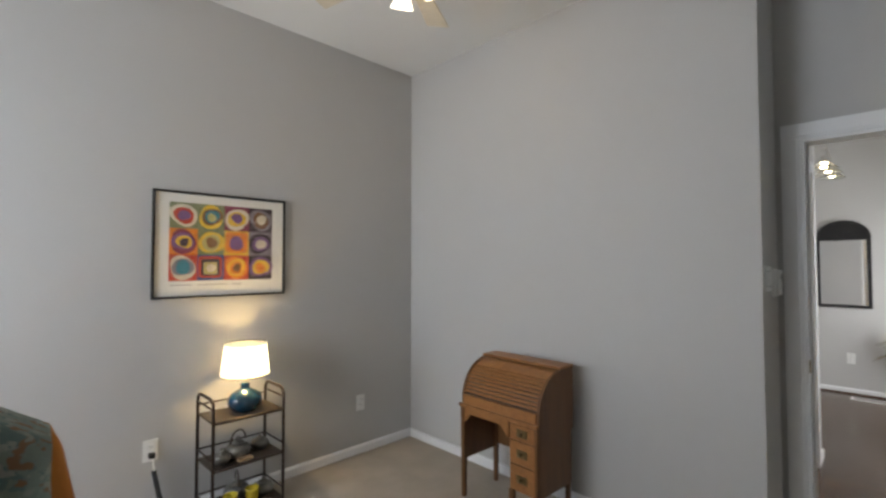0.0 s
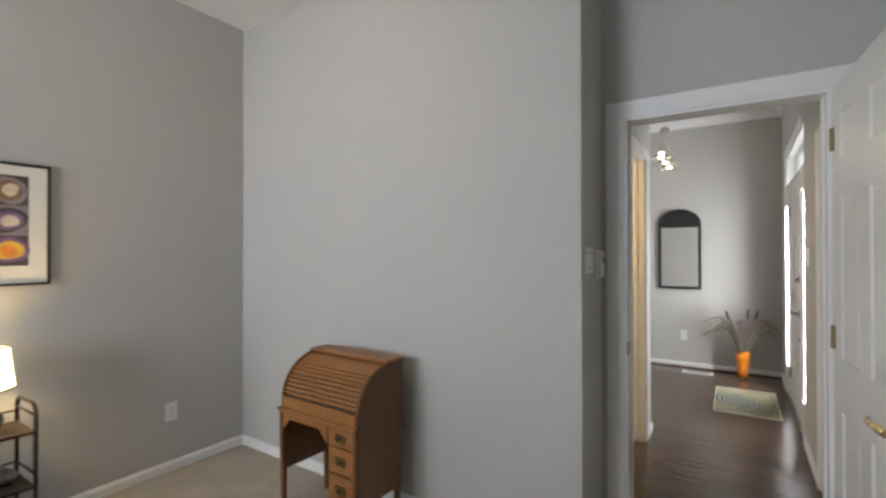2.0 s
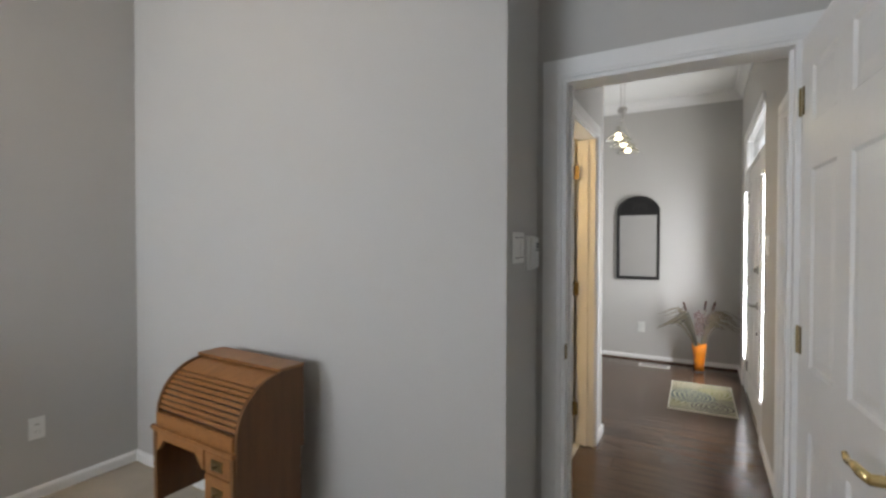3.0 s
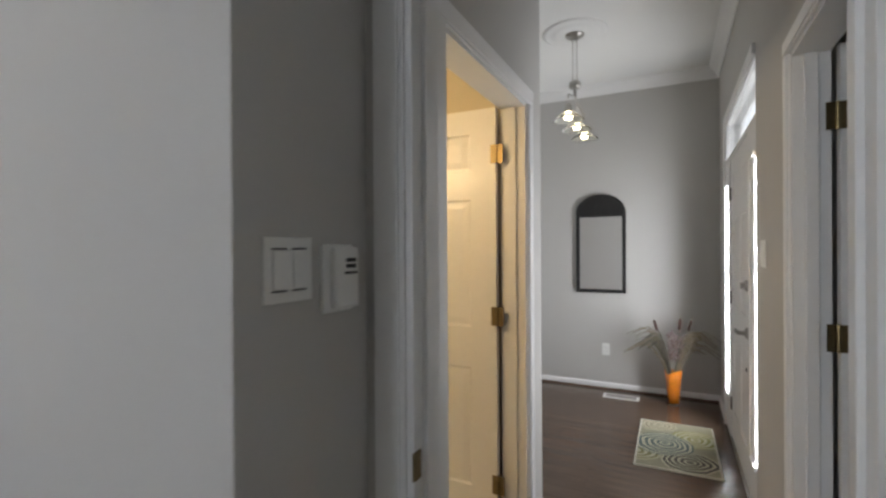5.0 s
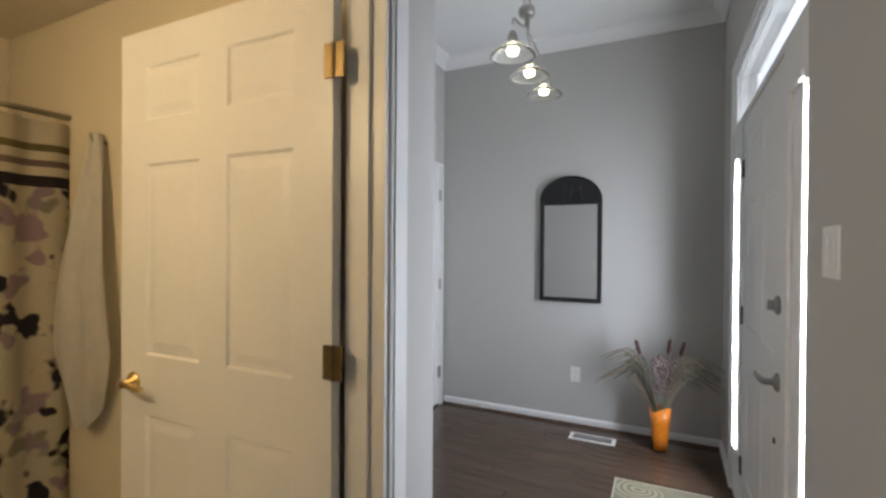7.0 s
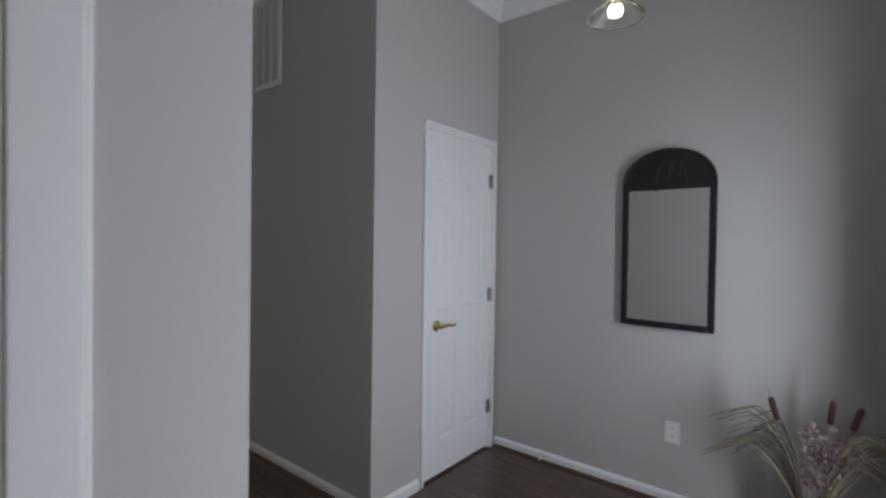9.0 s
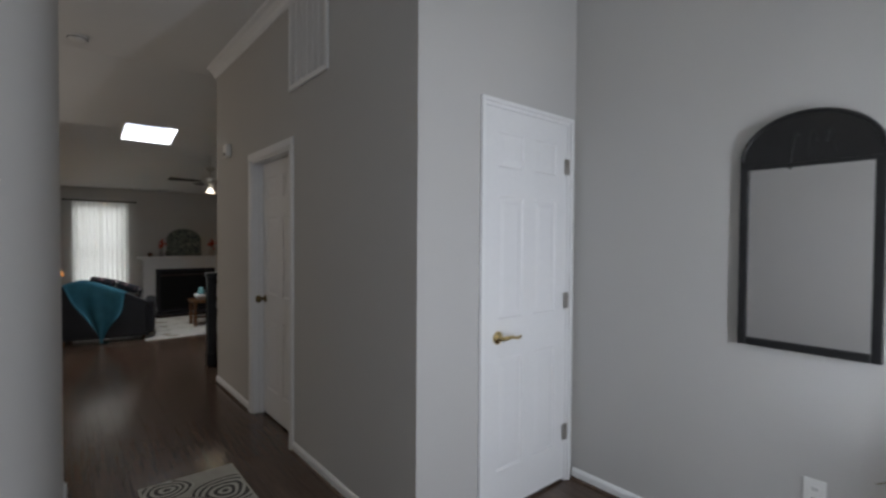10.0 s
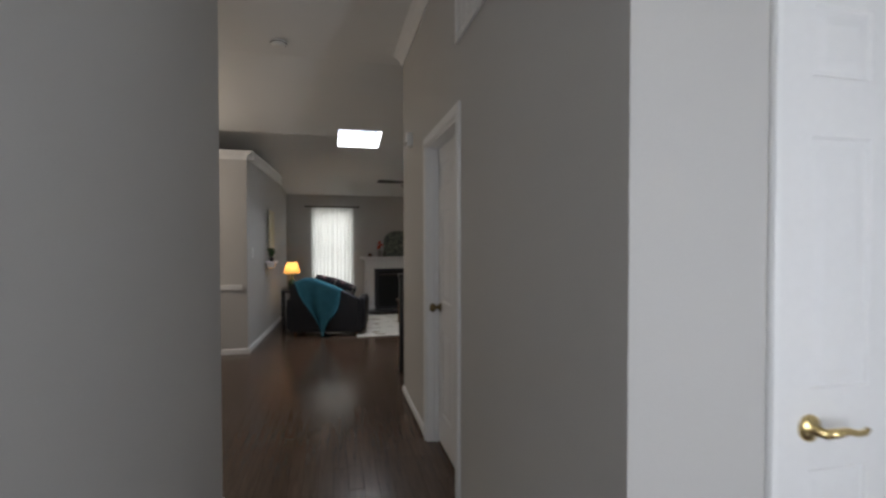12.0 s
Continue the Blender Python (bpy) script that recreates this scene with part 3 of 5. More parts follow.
for x0, x1, z0, z1 in ((6.08, 6.19, 0, 2.0), (6.15, 6.19, 2.0, 2.32), (5.91, 6.03, 0, 2.0), (4.742, 4.99, 0, 2.0), (4.703, 6.15, 2.0, 2.03), (4.703, 6.15, 2.30, 2.32),
                       (6.03, 6.08, 0, 0.30), (6.03, 6.08, 1.82, 2.0), (4.703, 4.742, 0, 0.30), (4.703, 4.742, 1.82, 2.0)):
    part("window_frame", box(x0, x1, -0.622, -0.502, z0, z1, 0.003), TRIM, frame_unit)
for x0, x1 in ((5.985, 6.11), (4.715, 4.875)):
    for a0, a1, z0, z1 in ((x1 - 0.02, x1, 0.27, 1.85), (x0, x1 - 0.02, 1.825, 1.85), (x0, x1 - 0.02, 0.27, 0.295)):
        part("sidelight_moulding", box(a0, a1, -0.502, -0.490, z0, z1, 0.003), TRIM, frame_unit)
for x0, x1, z0, z1 in ((6.03, 6.08, 0.30, 1.82), (4.703, 4.742, 0.30, 1.82), (4.703, 6.15, 2.03, 2.30)):
    p = part("pane", box(x0, x1, -0.532, -0.526, z0, z1), GLASS, frame_unit)
    p.visible_shadow = False
tagged(finish("front_casing_trim", add_box(add_box(bmesh.new(), 6.19, 6.25, -0.505, -0.488, 0, 2.32, 0.004), 4.71, 6.25, -0.505, -0.488, 2.32, 2.375, 0.004), TRIM), "white casing round the front door", "trim", kind="structure")
tagged(finish("front_sill", box(4.72, 6.17, -0.62, -0.50, 0.0, 0.014, 0.004), NICKEL), "metal front door sill", "sill", kind="structure")


def window_unit(name, axis, f, a, b, z0, z1, label):
    w = thing(name, pose(0, 0, 0), label, "window", kind="structure")

    def bx(a0, a1, y0, y1, zl, zh):
        return box(f + y0, f + y1, a0, a1, zl, zh, 0.003) if axis == "x" else box(a0, a1, f + y0, f + y1, zl, zh, 0.003)
    for a0, a1, zl, zh in ((a, a + 0.05, z0, z1), (b - 0.05, b, z0, z1), (a + 0.05, b - 0.05, z0, z0 + 0.05), (a + 0.05, b - 0.05, z1 - 0.05, z1), (a + 0.05, b - 0.05, (z0 + z1) / 2 - 0.02, (z0 + z1) / 2 + 0.02)):
        part("window_frame", bx(a0, a1, -0.03, 0.03, zl, zh), TRIM, w)
    for zl, zh in ((z0 + 0.05, (z0 + z1) / 2 - 0.02), ((z0 + z1) / 2 + 0.02, z1 - 0.05)):
        p = part("pane", bx(a + 0.05, b - 0.05, -0.004, 0.004, zl, zh), GLASS, w)
        p.visible_shadow = False
    return w


window_unit("window_2", "x", -1.66, 1.25, 2.75, 0.85, 2.25, "white sash window in the bedroom wall")
window_unit("window_4", "y", 9.81, 4.64, 5.40, 0.38, 1.90, "white sash window behind a sheer curtain")

# ---- bedroom things ----


def framed_print():
    """Framed poster of twelve squares of loose coloured rings."""
    f = thing("framed_print", pose(1.038, 2.93, 1.523), "framed abstract print of coloured concentric rings in a grid", "picture")
    W, Hh = 0.381, 0.305
    for x0, x1, z0, z1 in ((-W, W, Hh - 0.012, Hh), (-W, W, -Hh, -Hh + 0.012), (-W, -W + 0.012, -Hh + 0.012, Hh - 0.012), (W - 0.012, W, -Hh + 0.012, Hh - 0.012)):
        part("frame", box(x0, x1, -0.028, -0.001, z0, z1, 0.002), BLACKWOOD, f, "thin black metal frame")
    part("mat_board", box(-W + 0.011, W - 0.011, -0.014, -0.002, -Hh + 0.011, Hh - 0.011), mat("white_board", (0.74, 0.73, 0.70), 0.5, 0, 0.02, 3, 60, 0.0), f, "white poster paper")
    cols = {"y": (0.70, 0.45, 0.04), "o": (0.72, 0.22, 0.02), "r": (0.50, 0.06, 0.03), "m": (0.22, 0.04, 0.08), "b": (0.05, 0.09, 0.25), "t": (0.05, 0.22, 0.28), "g": (0.20, 0.23, 0.12), "p": (0.20, 0.10, 0.25),
            "w": (0.62, 0.56, 0.44), "k": (0.06, 0.04, 0.05), "n": (0.22, 0.11, 0.05), "c": (0.45, 0.40, 0.16), "v": (0.25, 0.22, 0.25)}
    inks = {k: mat("ink_" + k, c, 0.55, 0, 0.3, 25, 180, 0.02) for k, c in cols.items()}
    grid = ("gwrp", "gyntc", "mwyp", "kvnw", "ompyk", "gycn", "yop", "vkpw", "rwvtt", "brkcw", "royon", "kpyo")
    rng = random.Random(11)
    x0, z1, w, h = -0.298, 0.242, 0.1482, 0.1495
    for i, code in enumerate(grid):
        cx, cz = x0 + w * (i % 4 + 0.5), z1 - h * (i // 4 + 0.5)
        part("square", box(cx - w / 2, cx + w / 2, -0.0152, -0.0138, cz - h / 2, cz + h / 2), inks[code[0]], f)
        n = len(code)
        square = i in (6, 9)
        for k, c in enumerate(code[1:], 1):
            r = 0.070 * (1 - (k - 1) / (n - 0.3))
            ph, ox, oz = rng.random() * 6, rng.uniform(-0.004, 0.004), rng.uniform(-0.004, 0.004)
            pts = []
            for s in range(26):
                a = 2 * math.pi * s / 26
                q = r * (1 + 0.09 * math.sin(2 * a + ph) + 0.05 * math.sin(3 * a + 2 * ph))
                if square and k < n - 1:
                    q = min(r * 1.25, r * 0.95 / max(abs(math.cos(a)), abs(math.sin(a))))
                pts.append((cx + ox + q * math.cos(a), cz + oz + q * 0.95 * math.sin(a)))
            part("ring", prism(pts, -0.0154 - 0.0005 * k, -0.0150, "xz"), inks[c], f)
    bm = bmesh.new()
    for a, b in ((-0.29, -0.18), (-0.15, 0.02), (0.05, 0.10)):
        add_box(bm, a, b, -0.0148, -0.0138, -0.233, -0.229)
    part("caption", bm, inks["v"], f, "tiny grey caption bars")
    p = part("glazing", box(-W + 0.012, W - 0.012, -0.0215, -0.0195, -Hh + 0.012, Hh - 0.012), GLASS, f, "clear glass")
    p.visible_shadow = False


framed_print()

BRONZE = mat("brown_bronze_tube", (0.07, 0.05, 0.038), 0.36, 0.7, 0.2, 15, 120, 0.03)
SHELFM = mat("brown_perforated_shelf", (0.075, 0.055, 0.042), 0.5, 0.4, 0.25, 12, 220, 0.2)


def shelf_cart():
    c = thing("shelf_stand", pose(1.083, 2.735, 0), "dark bronze three-tier metal shelf stand", "shelf")
    X, Y = 0.195, 0.125
    for sx in (-1, 1):
        pts = [(sx * X, -Y, 0.0), (sx * X, -Y, 0.64)]
        pts += [(sx * X, -Y + 0.05 - 0.05 * math.cos(a), 0.635 + 0.05 * math.sin(a)) for a in (0.4, 0.8, 1.2, 1.57)]
        pts += [(sx * X, Y - 0.05 + 0.05 * math.sin(a), 0.635 + 0.05 * math.cos(a)) for a in (0.0, 0.4, 0.8, 1.2)]
        pts += [(sx * X, Y, 0.63), (sx * X, Y, 0.0)]
        part("side_frame", tube(pts, 0.009, 8), BRONZE, c, "", True)
        for z in (0.635, 0.365, 0.11):
            part("side_rail", tube([(sx * X, -Y, z), (sx * X, Y, z)], 0.0055, 6), BRONZE, c, "", True)
    for z in (0.555, 0.305, 0.05):
        bm = box(-X, X, -Y, Y, z, z + 0.012, 0.003)
        sh = part("shelf", bm, SHELFM, c)
        part("back_rail", tube([(-X, Y, z + 0.06), (X, Y, z + 0.06)], 0.005, 6), BRONZE, c, "", True)
        part("front_rail", tube([(-X, -Y, z + 0.006), (X, -Y, z + 0.006)], 0.008, 6), BRONZE, c, "", True)
    return c


shelf_cart()


def table_lamp():
    t = thing("table_lamp", pose(1.10, 2.73, 0.5675), "teal glazed ceramic lamp with a lit cream drum shade", "lamp")
    part("base", add_lathe(bmesh.new(), [(0, 0), (0.06, 0), (0.066, 0.006), (0.088, 0.03), (0.097, 0.055), (0.092, 0.08), (0.072, 0.103), (0.045, 0.118), (0.028, 0.126), (0.024, 0.14), (0.027, 0.152), (0.018, 0.158), (0, 0.158)], 36, (0, 0, 0), "z", 0.9), TEALGLAZE, t, "glossy teal ceramic body", True)
    part("stem", tube([(0, 0, 0.155), (0, 0, 0.255)], 0.007, 10), NICKEL, t, "", True)
    bm = bmesh.new()
    add_lathe(bm, [(0.134, 0.205), (0.131, 0.23), (0.114, 0.385), (0.113, 0.387)], 40)
    for f in [f for f in bm.faces if len(f.verts) > 4]:
        bm.faces.remove(f)
    part("shade", bm, SHADE, t, "cream fabric drum shade", True)
    for z, r in ((0.206, 0.135), (0.386, 0.114)):
        ring = [(r * math.cos(a), r * math.sin(a), z) for a in [2 * math.pi * i / 40 for i in range(41)]]
        part("shade_trim", tube(ring, 0.0028, 6), BRONZE, t, "", True)
    part("bulb", lathe([(0, 0.25), (0.012, 0.255), (0.022, 0.285), (0.02, 0.31), (0, 0.325)], 16), BULB, t, "", True)
    for a in (0, 2.1, 4.2):
        part("spider", tube([(0, 0, 0.345), (0.115 * math.cos(a), 0.115 * math.sin(a), 0.36)], 0.0015, 5), NICKEL, t)


table_lamp()

PEWTER = mat("tarnished_pewter", (0.25, 0.24, 0.22), 0.38, 0.75, 0.35, 14, 70, 0.1)
YELLOWG = mat("yellow_ceramic", (0.62, 0.47, 0.04), 0.25, 0, 0.15, 12, 60, 0.03)


def teapot(m, label, size=1.0, spout=True):
    t = thing("teapot", m @ Matrix.Scale(size, 4), label, "teapot")
    part("body", lathe([(0, 0), (0.04, 0), (0.062, 0.018), (0.07, 0.042), (0.06, 0.066), (0.036, 0.078), (0, 0.079)], 24), PEWTER, t, "", True)
    part("lid", lathe([(0.037, 0.079), (0.03, 0.088), (0.012, 0.094), (0.006, 0.1), (0.01, 0.108), (0.006, 0.116), (0, 0.117)], 18), PEWTER, t, "", True)
    if spout:
        part("spout", tube([(-0.062, 0, 0.035), (-0.085, 0, 0.045), (-0.095, 0, 0.07), (-0.108, 0, 0.085)], [0.014, 0.011, 0.008, 0.007], 8), PEWTER, t, "", True)
        part("handle", tube([(0.03 * math.cos(a) * 2, 0, 0.075 + 0.075 * math.sin(a)) for a in [0.1 + i * 0.42 for i in range(8)]], 0.0045, 7), BRONZE, t, "", True)
    return t


teapot(pose(1.06, 2.72, 0.317, 0, 0, 25), "tarnished pewter teapot on a metal shelf")
teapot(pose(1.20, 2.75, 0.317), "small pewter sugar pot on a metal shelf", 0.75, False)
teapot(pose(0.96, 2.69, 0.317), "small pewter creamer on a metal shelf", 0.7, False)
tagged(finish("coaster_block", box(1.03, 1.11, 2.625, 2.665, 0.317, 0.333, 0.003), mat("pale_wood_block", (0.42, 0.28, 0.16), 0.6)), "small pale wooden block on a shelf", "block")
teapot(pose(1.08, 2.78, 0.062, 0, 0, 80), "dark pewter pot on the bottom shelf", 1.0)
teapot(pose(1.21, 2.72, 0.062), "dark pewter pot on the bottom shelf", 0.85, False)
for vx in (1.0, 1.12):
    tagged(finish("cup", lathe([(0, 0), (0.026, 0), (0.032, 0.01), (0.036, 0.07), (0.038, 0.082), (0.034, 0.082), (0.03, 0.012), (0, 0.01)], 20, (vx, 2.66, 0.062)), YELLOWG, None, "", True), "bright yellow ceramic cup on the bottom shelf", "cup", "yellow cups")


def outlet(name, m, label, rocker=False):
    """Wall plate facing -y, centred on its pose."""
    o = thing(name, m, label, "wall plate")
    part("plate", box(-0.036, 0.036, -0.007, 0, -0.058, 0.058, 0.003), PLASTIC, o)
    if rocker:
        part("rocker", box(-0.016, 0.016, -0.012, -0.006, -0.033, 0.033, 0.003), PLASTIC, o)
    else:
        for z in (0.02, -0.02):
            r = part("socket", box(-0.016, 0.016, -0.0085, -0.006, z - 0.014, z + 0.014, 0.004), PLASTIC, o)
            part("slot", box(-0.007, -0.0045, -0.009, -0.008, z - 0.004, z + 0.006), DARKSLOT, r)
            part("slot", box(0.0045, 0.007, -0.009, -0.008, z - 0.004, z + 0.005), DARKSLOT, r)
    return o


outlet("wall_outlet", pose(0.672, 2.93, 0.40), "white wall outlet with a dark plug in it")
outlet("wall_outlet", pose(2.04, 2.93, 0.375), "plain white wall outlet plate")
outlet("wall_outlet", pose(6.75, 0.458, 0.385, 0, 0, 90 + 180), "white wall outlet plate on grey paint")
cord = thing("lamp_cord", pose(0, 0, 0), "dark lamp cord plugged into the outlet", "cord")
part("plug", box(0.66, 0.69, 2.885, 2.92, 0.365, 0.393, 0.006), DARKSLOT, cord, "black plug")
part("cable", tube([(0.675, 2.89, 0.37), (0.68, 2.875, 0.30), (0.70, 2.87, 0.2), (0.73, 2.88, 0.08), (0.80, 2.89, 0.012), (0.95, 2.89, 0.008), (1.05, 2.87, 0.01)], 0.004, 6), PLASTIC, cord, "thin pale cable", True)
part("sleeve", tube([(0.679, 2.876, 0.305), (0.70, 2.868, 0.19), (0.726, 2.877, 0.09)], 0.013, 8), DARKSLOT, cord, "dark cable sleeve", True)


def roll_desk():
    d = thing("roll_top_desk", pose(2.435, 1.66, 0, 0, 0, -2) @ Matrix.Diagonal((1.04, 0.95, 1.03, 1)), "small oak roll-top desk with a tambour front", "desk")
    # x runs from the wall (0) to the front (-0.34); y is the width
    W, D = 0.30, 0.335
    prof = [(0.0, 0.46), (0.0, 0.80), (-0.10, 0.80)]
    arc = [(-0.10 - 0.215 * math.sin(a), 0.585 + 0.215 * math.cos(a)) for a in [i * 1.5708 / 12 for i in range(1, 13)]]
    side = prof + arc + [(-0.315, 0.46)]
    for s in (-1, 1):
        y0, y1 = sorted((s * W, s * (W - 0.018)))
        part("cheek", prism([(x, z) for x, z in side], y0, y1, "xz"), OAKDARKSHADED, d, "curved oak side")
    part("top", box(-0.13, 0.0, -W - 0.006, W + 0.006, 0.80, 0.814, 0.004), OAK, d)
    part("back", box(-0.012, 0.0, -W + 0.018, W - 0.018, 0.46, 0.80), OAKDARKSHADED, d)
    rad = 0.207
    curve = [0.04 + i * 0.07 for i in range(9)]
    board = [(-0.10 - (rad + 0.002) * math.sin(a), 0.585 + (rad + 0.002) * math.cos(a)) for a in curve]
    board += [(-0.10 - (rad - 0.010) * math.sin(a), 0.585 + (rad - 0.010) * math.cos(a)) for a in reversed(curve)]
    part("tambour_board", prism(board, -W + 0.019, W - 0.019, "xz"), OAK, d)
    for i in range(8):
        a = 0.67 + i * 0.105
        c = Vector((-0.10 - rad * math.sin(a), 0, 0.585 + rad * math.cos(a)))
        m = Matrix.Translation(c) @ Matrix.Rotation(-a, 4, "Y")
        bm = box(-0.0082, 0.0082, -W + 0.019, W - 0.019, -0.007, 0.005, 0.004)
        bm.transform(m)
        part("tambour_slat", bm, OAK, d)
    # dark sheet added under the slats to deepen the shade in their grooves
    inner = [(-0.10 - (rad - 0.012) * math.sin(a), 0.585 + (rad - 0.012) * math.cos(a)) for a in [i * 0.15 for i in range(11)]]
    part("tambour_gap_shade", prism(inner + [(x + 0.012, z - 0.004) for x, z in reversed(inner)], -W + 0.019, W - 0.019, "xz"), DARKSLOT, d, "dark sheet standing in for shade between the slats")
    part("lift_rail", box(-0.322, -0.298, -W + 0.019, W - 0.019, 0.540, 0.600, 0.004), OAK, d)
    part("writing_board", box(-D, -0.001, -W + 0.003, W - 0.003, 0.525, 0.545, 0.004), OAK, d)
    part("pull_knob", lathe([(0, 0), (0.006, 0), (0.005, 0.008), (0.011, 0.016), (0.007, 0.024), (0, 0.025)], 12, (-D + 0.012, W - 0.006, 0.535), "y"), OAKDARKSHADED, d)
    # apron over the kneehole, with a shaped lower edge
    kn0, kn1 = -0.09, W - 0.02
    edge = [(kn0, 0.525), (kn1, 0.525), (kn1, 0.44)]
    n = 14
    for i in range(n + 1):
        u = i / n
        y = kn1 - 0.012 - (kn1 - kn0 - 0.024) * u
        edge.append((y, 0.44 + 0.052 * min(1.0, 2.6 * math.sin(math.pi * u)) ** 1.5))
    edge.append((kn0, 0.44))
    part("apron", prism(edge, -0.325, -0.310, "yz"), OAK, d)
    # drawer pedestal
    part("pedestal", box(-0.312, -0.012, -W + 0.004, kn0, 0.165, 0.525), OAKDARKSHADED, d)
    for z0, z1 in ((0.44, 0.52), (0.315, 0.432), (0.175, 0.307)):
        dr = part("drawer_front", box(-0.328, -0.311, -W + 0.022, kn0 - 0.012, z0, z1, 0.004), OAK, d)
        zc, yc = (z0 + z1) / 2, (-W + kn0 + 0.01) / 2
        part("pull", add_box(lathe([(0, 0), (0.014, 0), (0.012, -0.004), (0.005, -0.006), (0.004, -0.014), (0.009, -0.02), (0, -0.023)], 14, (-0.328, yc, zc), "x"), -0.333, -0.327, yc - 0.036, yc + 0.036, zc - 0.02, zc + 0.02, 0.002), AGEDBRASS, dr, "aged brass drawer pull", True)
    part("modesty_panel", box(-0.03, -0.016, kn0, W - 0.02, 0.24, 0.525), OAKDARKSHADED, d)
    part("side_panel", box(-0.30, -0.02, W - 0.02, W - 0.006, 0.22, 0.525), OAKDARKSHADED, d)
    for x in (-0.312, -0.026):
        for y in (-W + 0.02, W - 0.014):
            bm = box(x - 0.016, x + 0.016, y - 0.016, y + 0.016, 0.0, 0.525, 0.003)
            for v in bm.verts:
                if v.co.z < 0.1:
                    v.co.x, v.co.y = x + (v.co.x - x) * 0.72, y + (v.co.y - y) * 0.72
            part("leg", bm, OAKDARKSHADED, d)
    part("leg", box(-0.325, -0.297, kn0 - 0.03, kn0, 0.0, 0.17, 0.003), OAKDARKSHADED, d)


roll_desk()


def draped_chair():
    c = thing("armchair", pose(0.06, 1.95, 0, 0, 0, 1), "orange upholstered armchair with a green patterned throw", "chair")
    ORG = mat("orange_upholstery", (0.55, 0.2, 0.035), 0.85, 0, 0.15, 8, 260, 0.3)
    THROW = patches("green_paisley_throw", (0.32, 0.38, 0.34), ((0.21, 0.30, 0.28), (0.36, 0.22, 0.13), (0.44, 0.47, 0.42)), 22, 0.53)
    part("seat", box(-0.25, 0.25, -0.32, 0.32, 0.2, 0.44, 0.05), ORG, c)
    bm = box(-0.23, 0.23, -0.40, -0.22, 0.2, 1.0, 0.06)
    for v in bm.verts:
        v.co.y -= 0.10 * max(0, v.co.z - 0.4)
        v.co.x *= 1 - 1.35 * max(0, v.co.z - 0.5)
    part("backrest", bm, ORG, c, "tapering orange back", True)
    for s in (-1, 1):
        part("arm", box(s * 0.27 - 0.045, s * 0.27 + 0.045, -0.26, 0.3, 0.2, 0.46, 0.04), ORG, c)
    for x in (-0.22, 0.22):
        for y in (-0.3, 0.26):
            part("leg", box(x - 0.02, x + 0.02, y - 0.02, y + 0.02, 0, 0.22, 0.004), OAKDARKSHADED, c)
    # throw folded over the back
    bm = bmesh.new()
    nu, nv, g = 20, 26, []
    for i in range(nu):
        u = i / (nu - 1)
        row = []
        for j in range(nv):
            v = j / (nv - 1)
            s = (v - 0.5) * 1.25
            top = 1.075 - 0.16 * abs(u - 0.55)
            drop = max(0, abs(s) - 0.07)
            y = -0.375 + max(-0.115, min(0.115, s * 1.3)) * (1 + 0.3 * drop)
            y += 0.012 * math.sin(14 * u + 3 * s) * min(1, drop * 6)
            z = top - drop - 0.012 * math.cos(s * 12)
            x = (-0.17 + 0.235 * u) * (1 + (0.45 if s < 0 else -0.1) * drop) + 0.012 * math.sin(9 * s)
            y -= 0.10 * max(0, z - 0.4)
            row.append(bm.verts.new((x, y, z)))
        g.append(row)
    for i in range(nu - 1):
        for j in range(nv - 1):
            bm.faces.new((g[i][j], g[i + 1][j], g[i + 1][j + 1], g[i][j + 1]))
    bmesh.ops.solidify(bm, geom=bm.faces[:], thickness=0.006)
    t = tagged(finish("throw_blanket", bm, THROW, None, "", True), "green and rust paisley throw over the chair back", "blanket")
    t.matrix_world = pose(0.06, 1.95, 0, 0, 0, 1)


draped_chair()


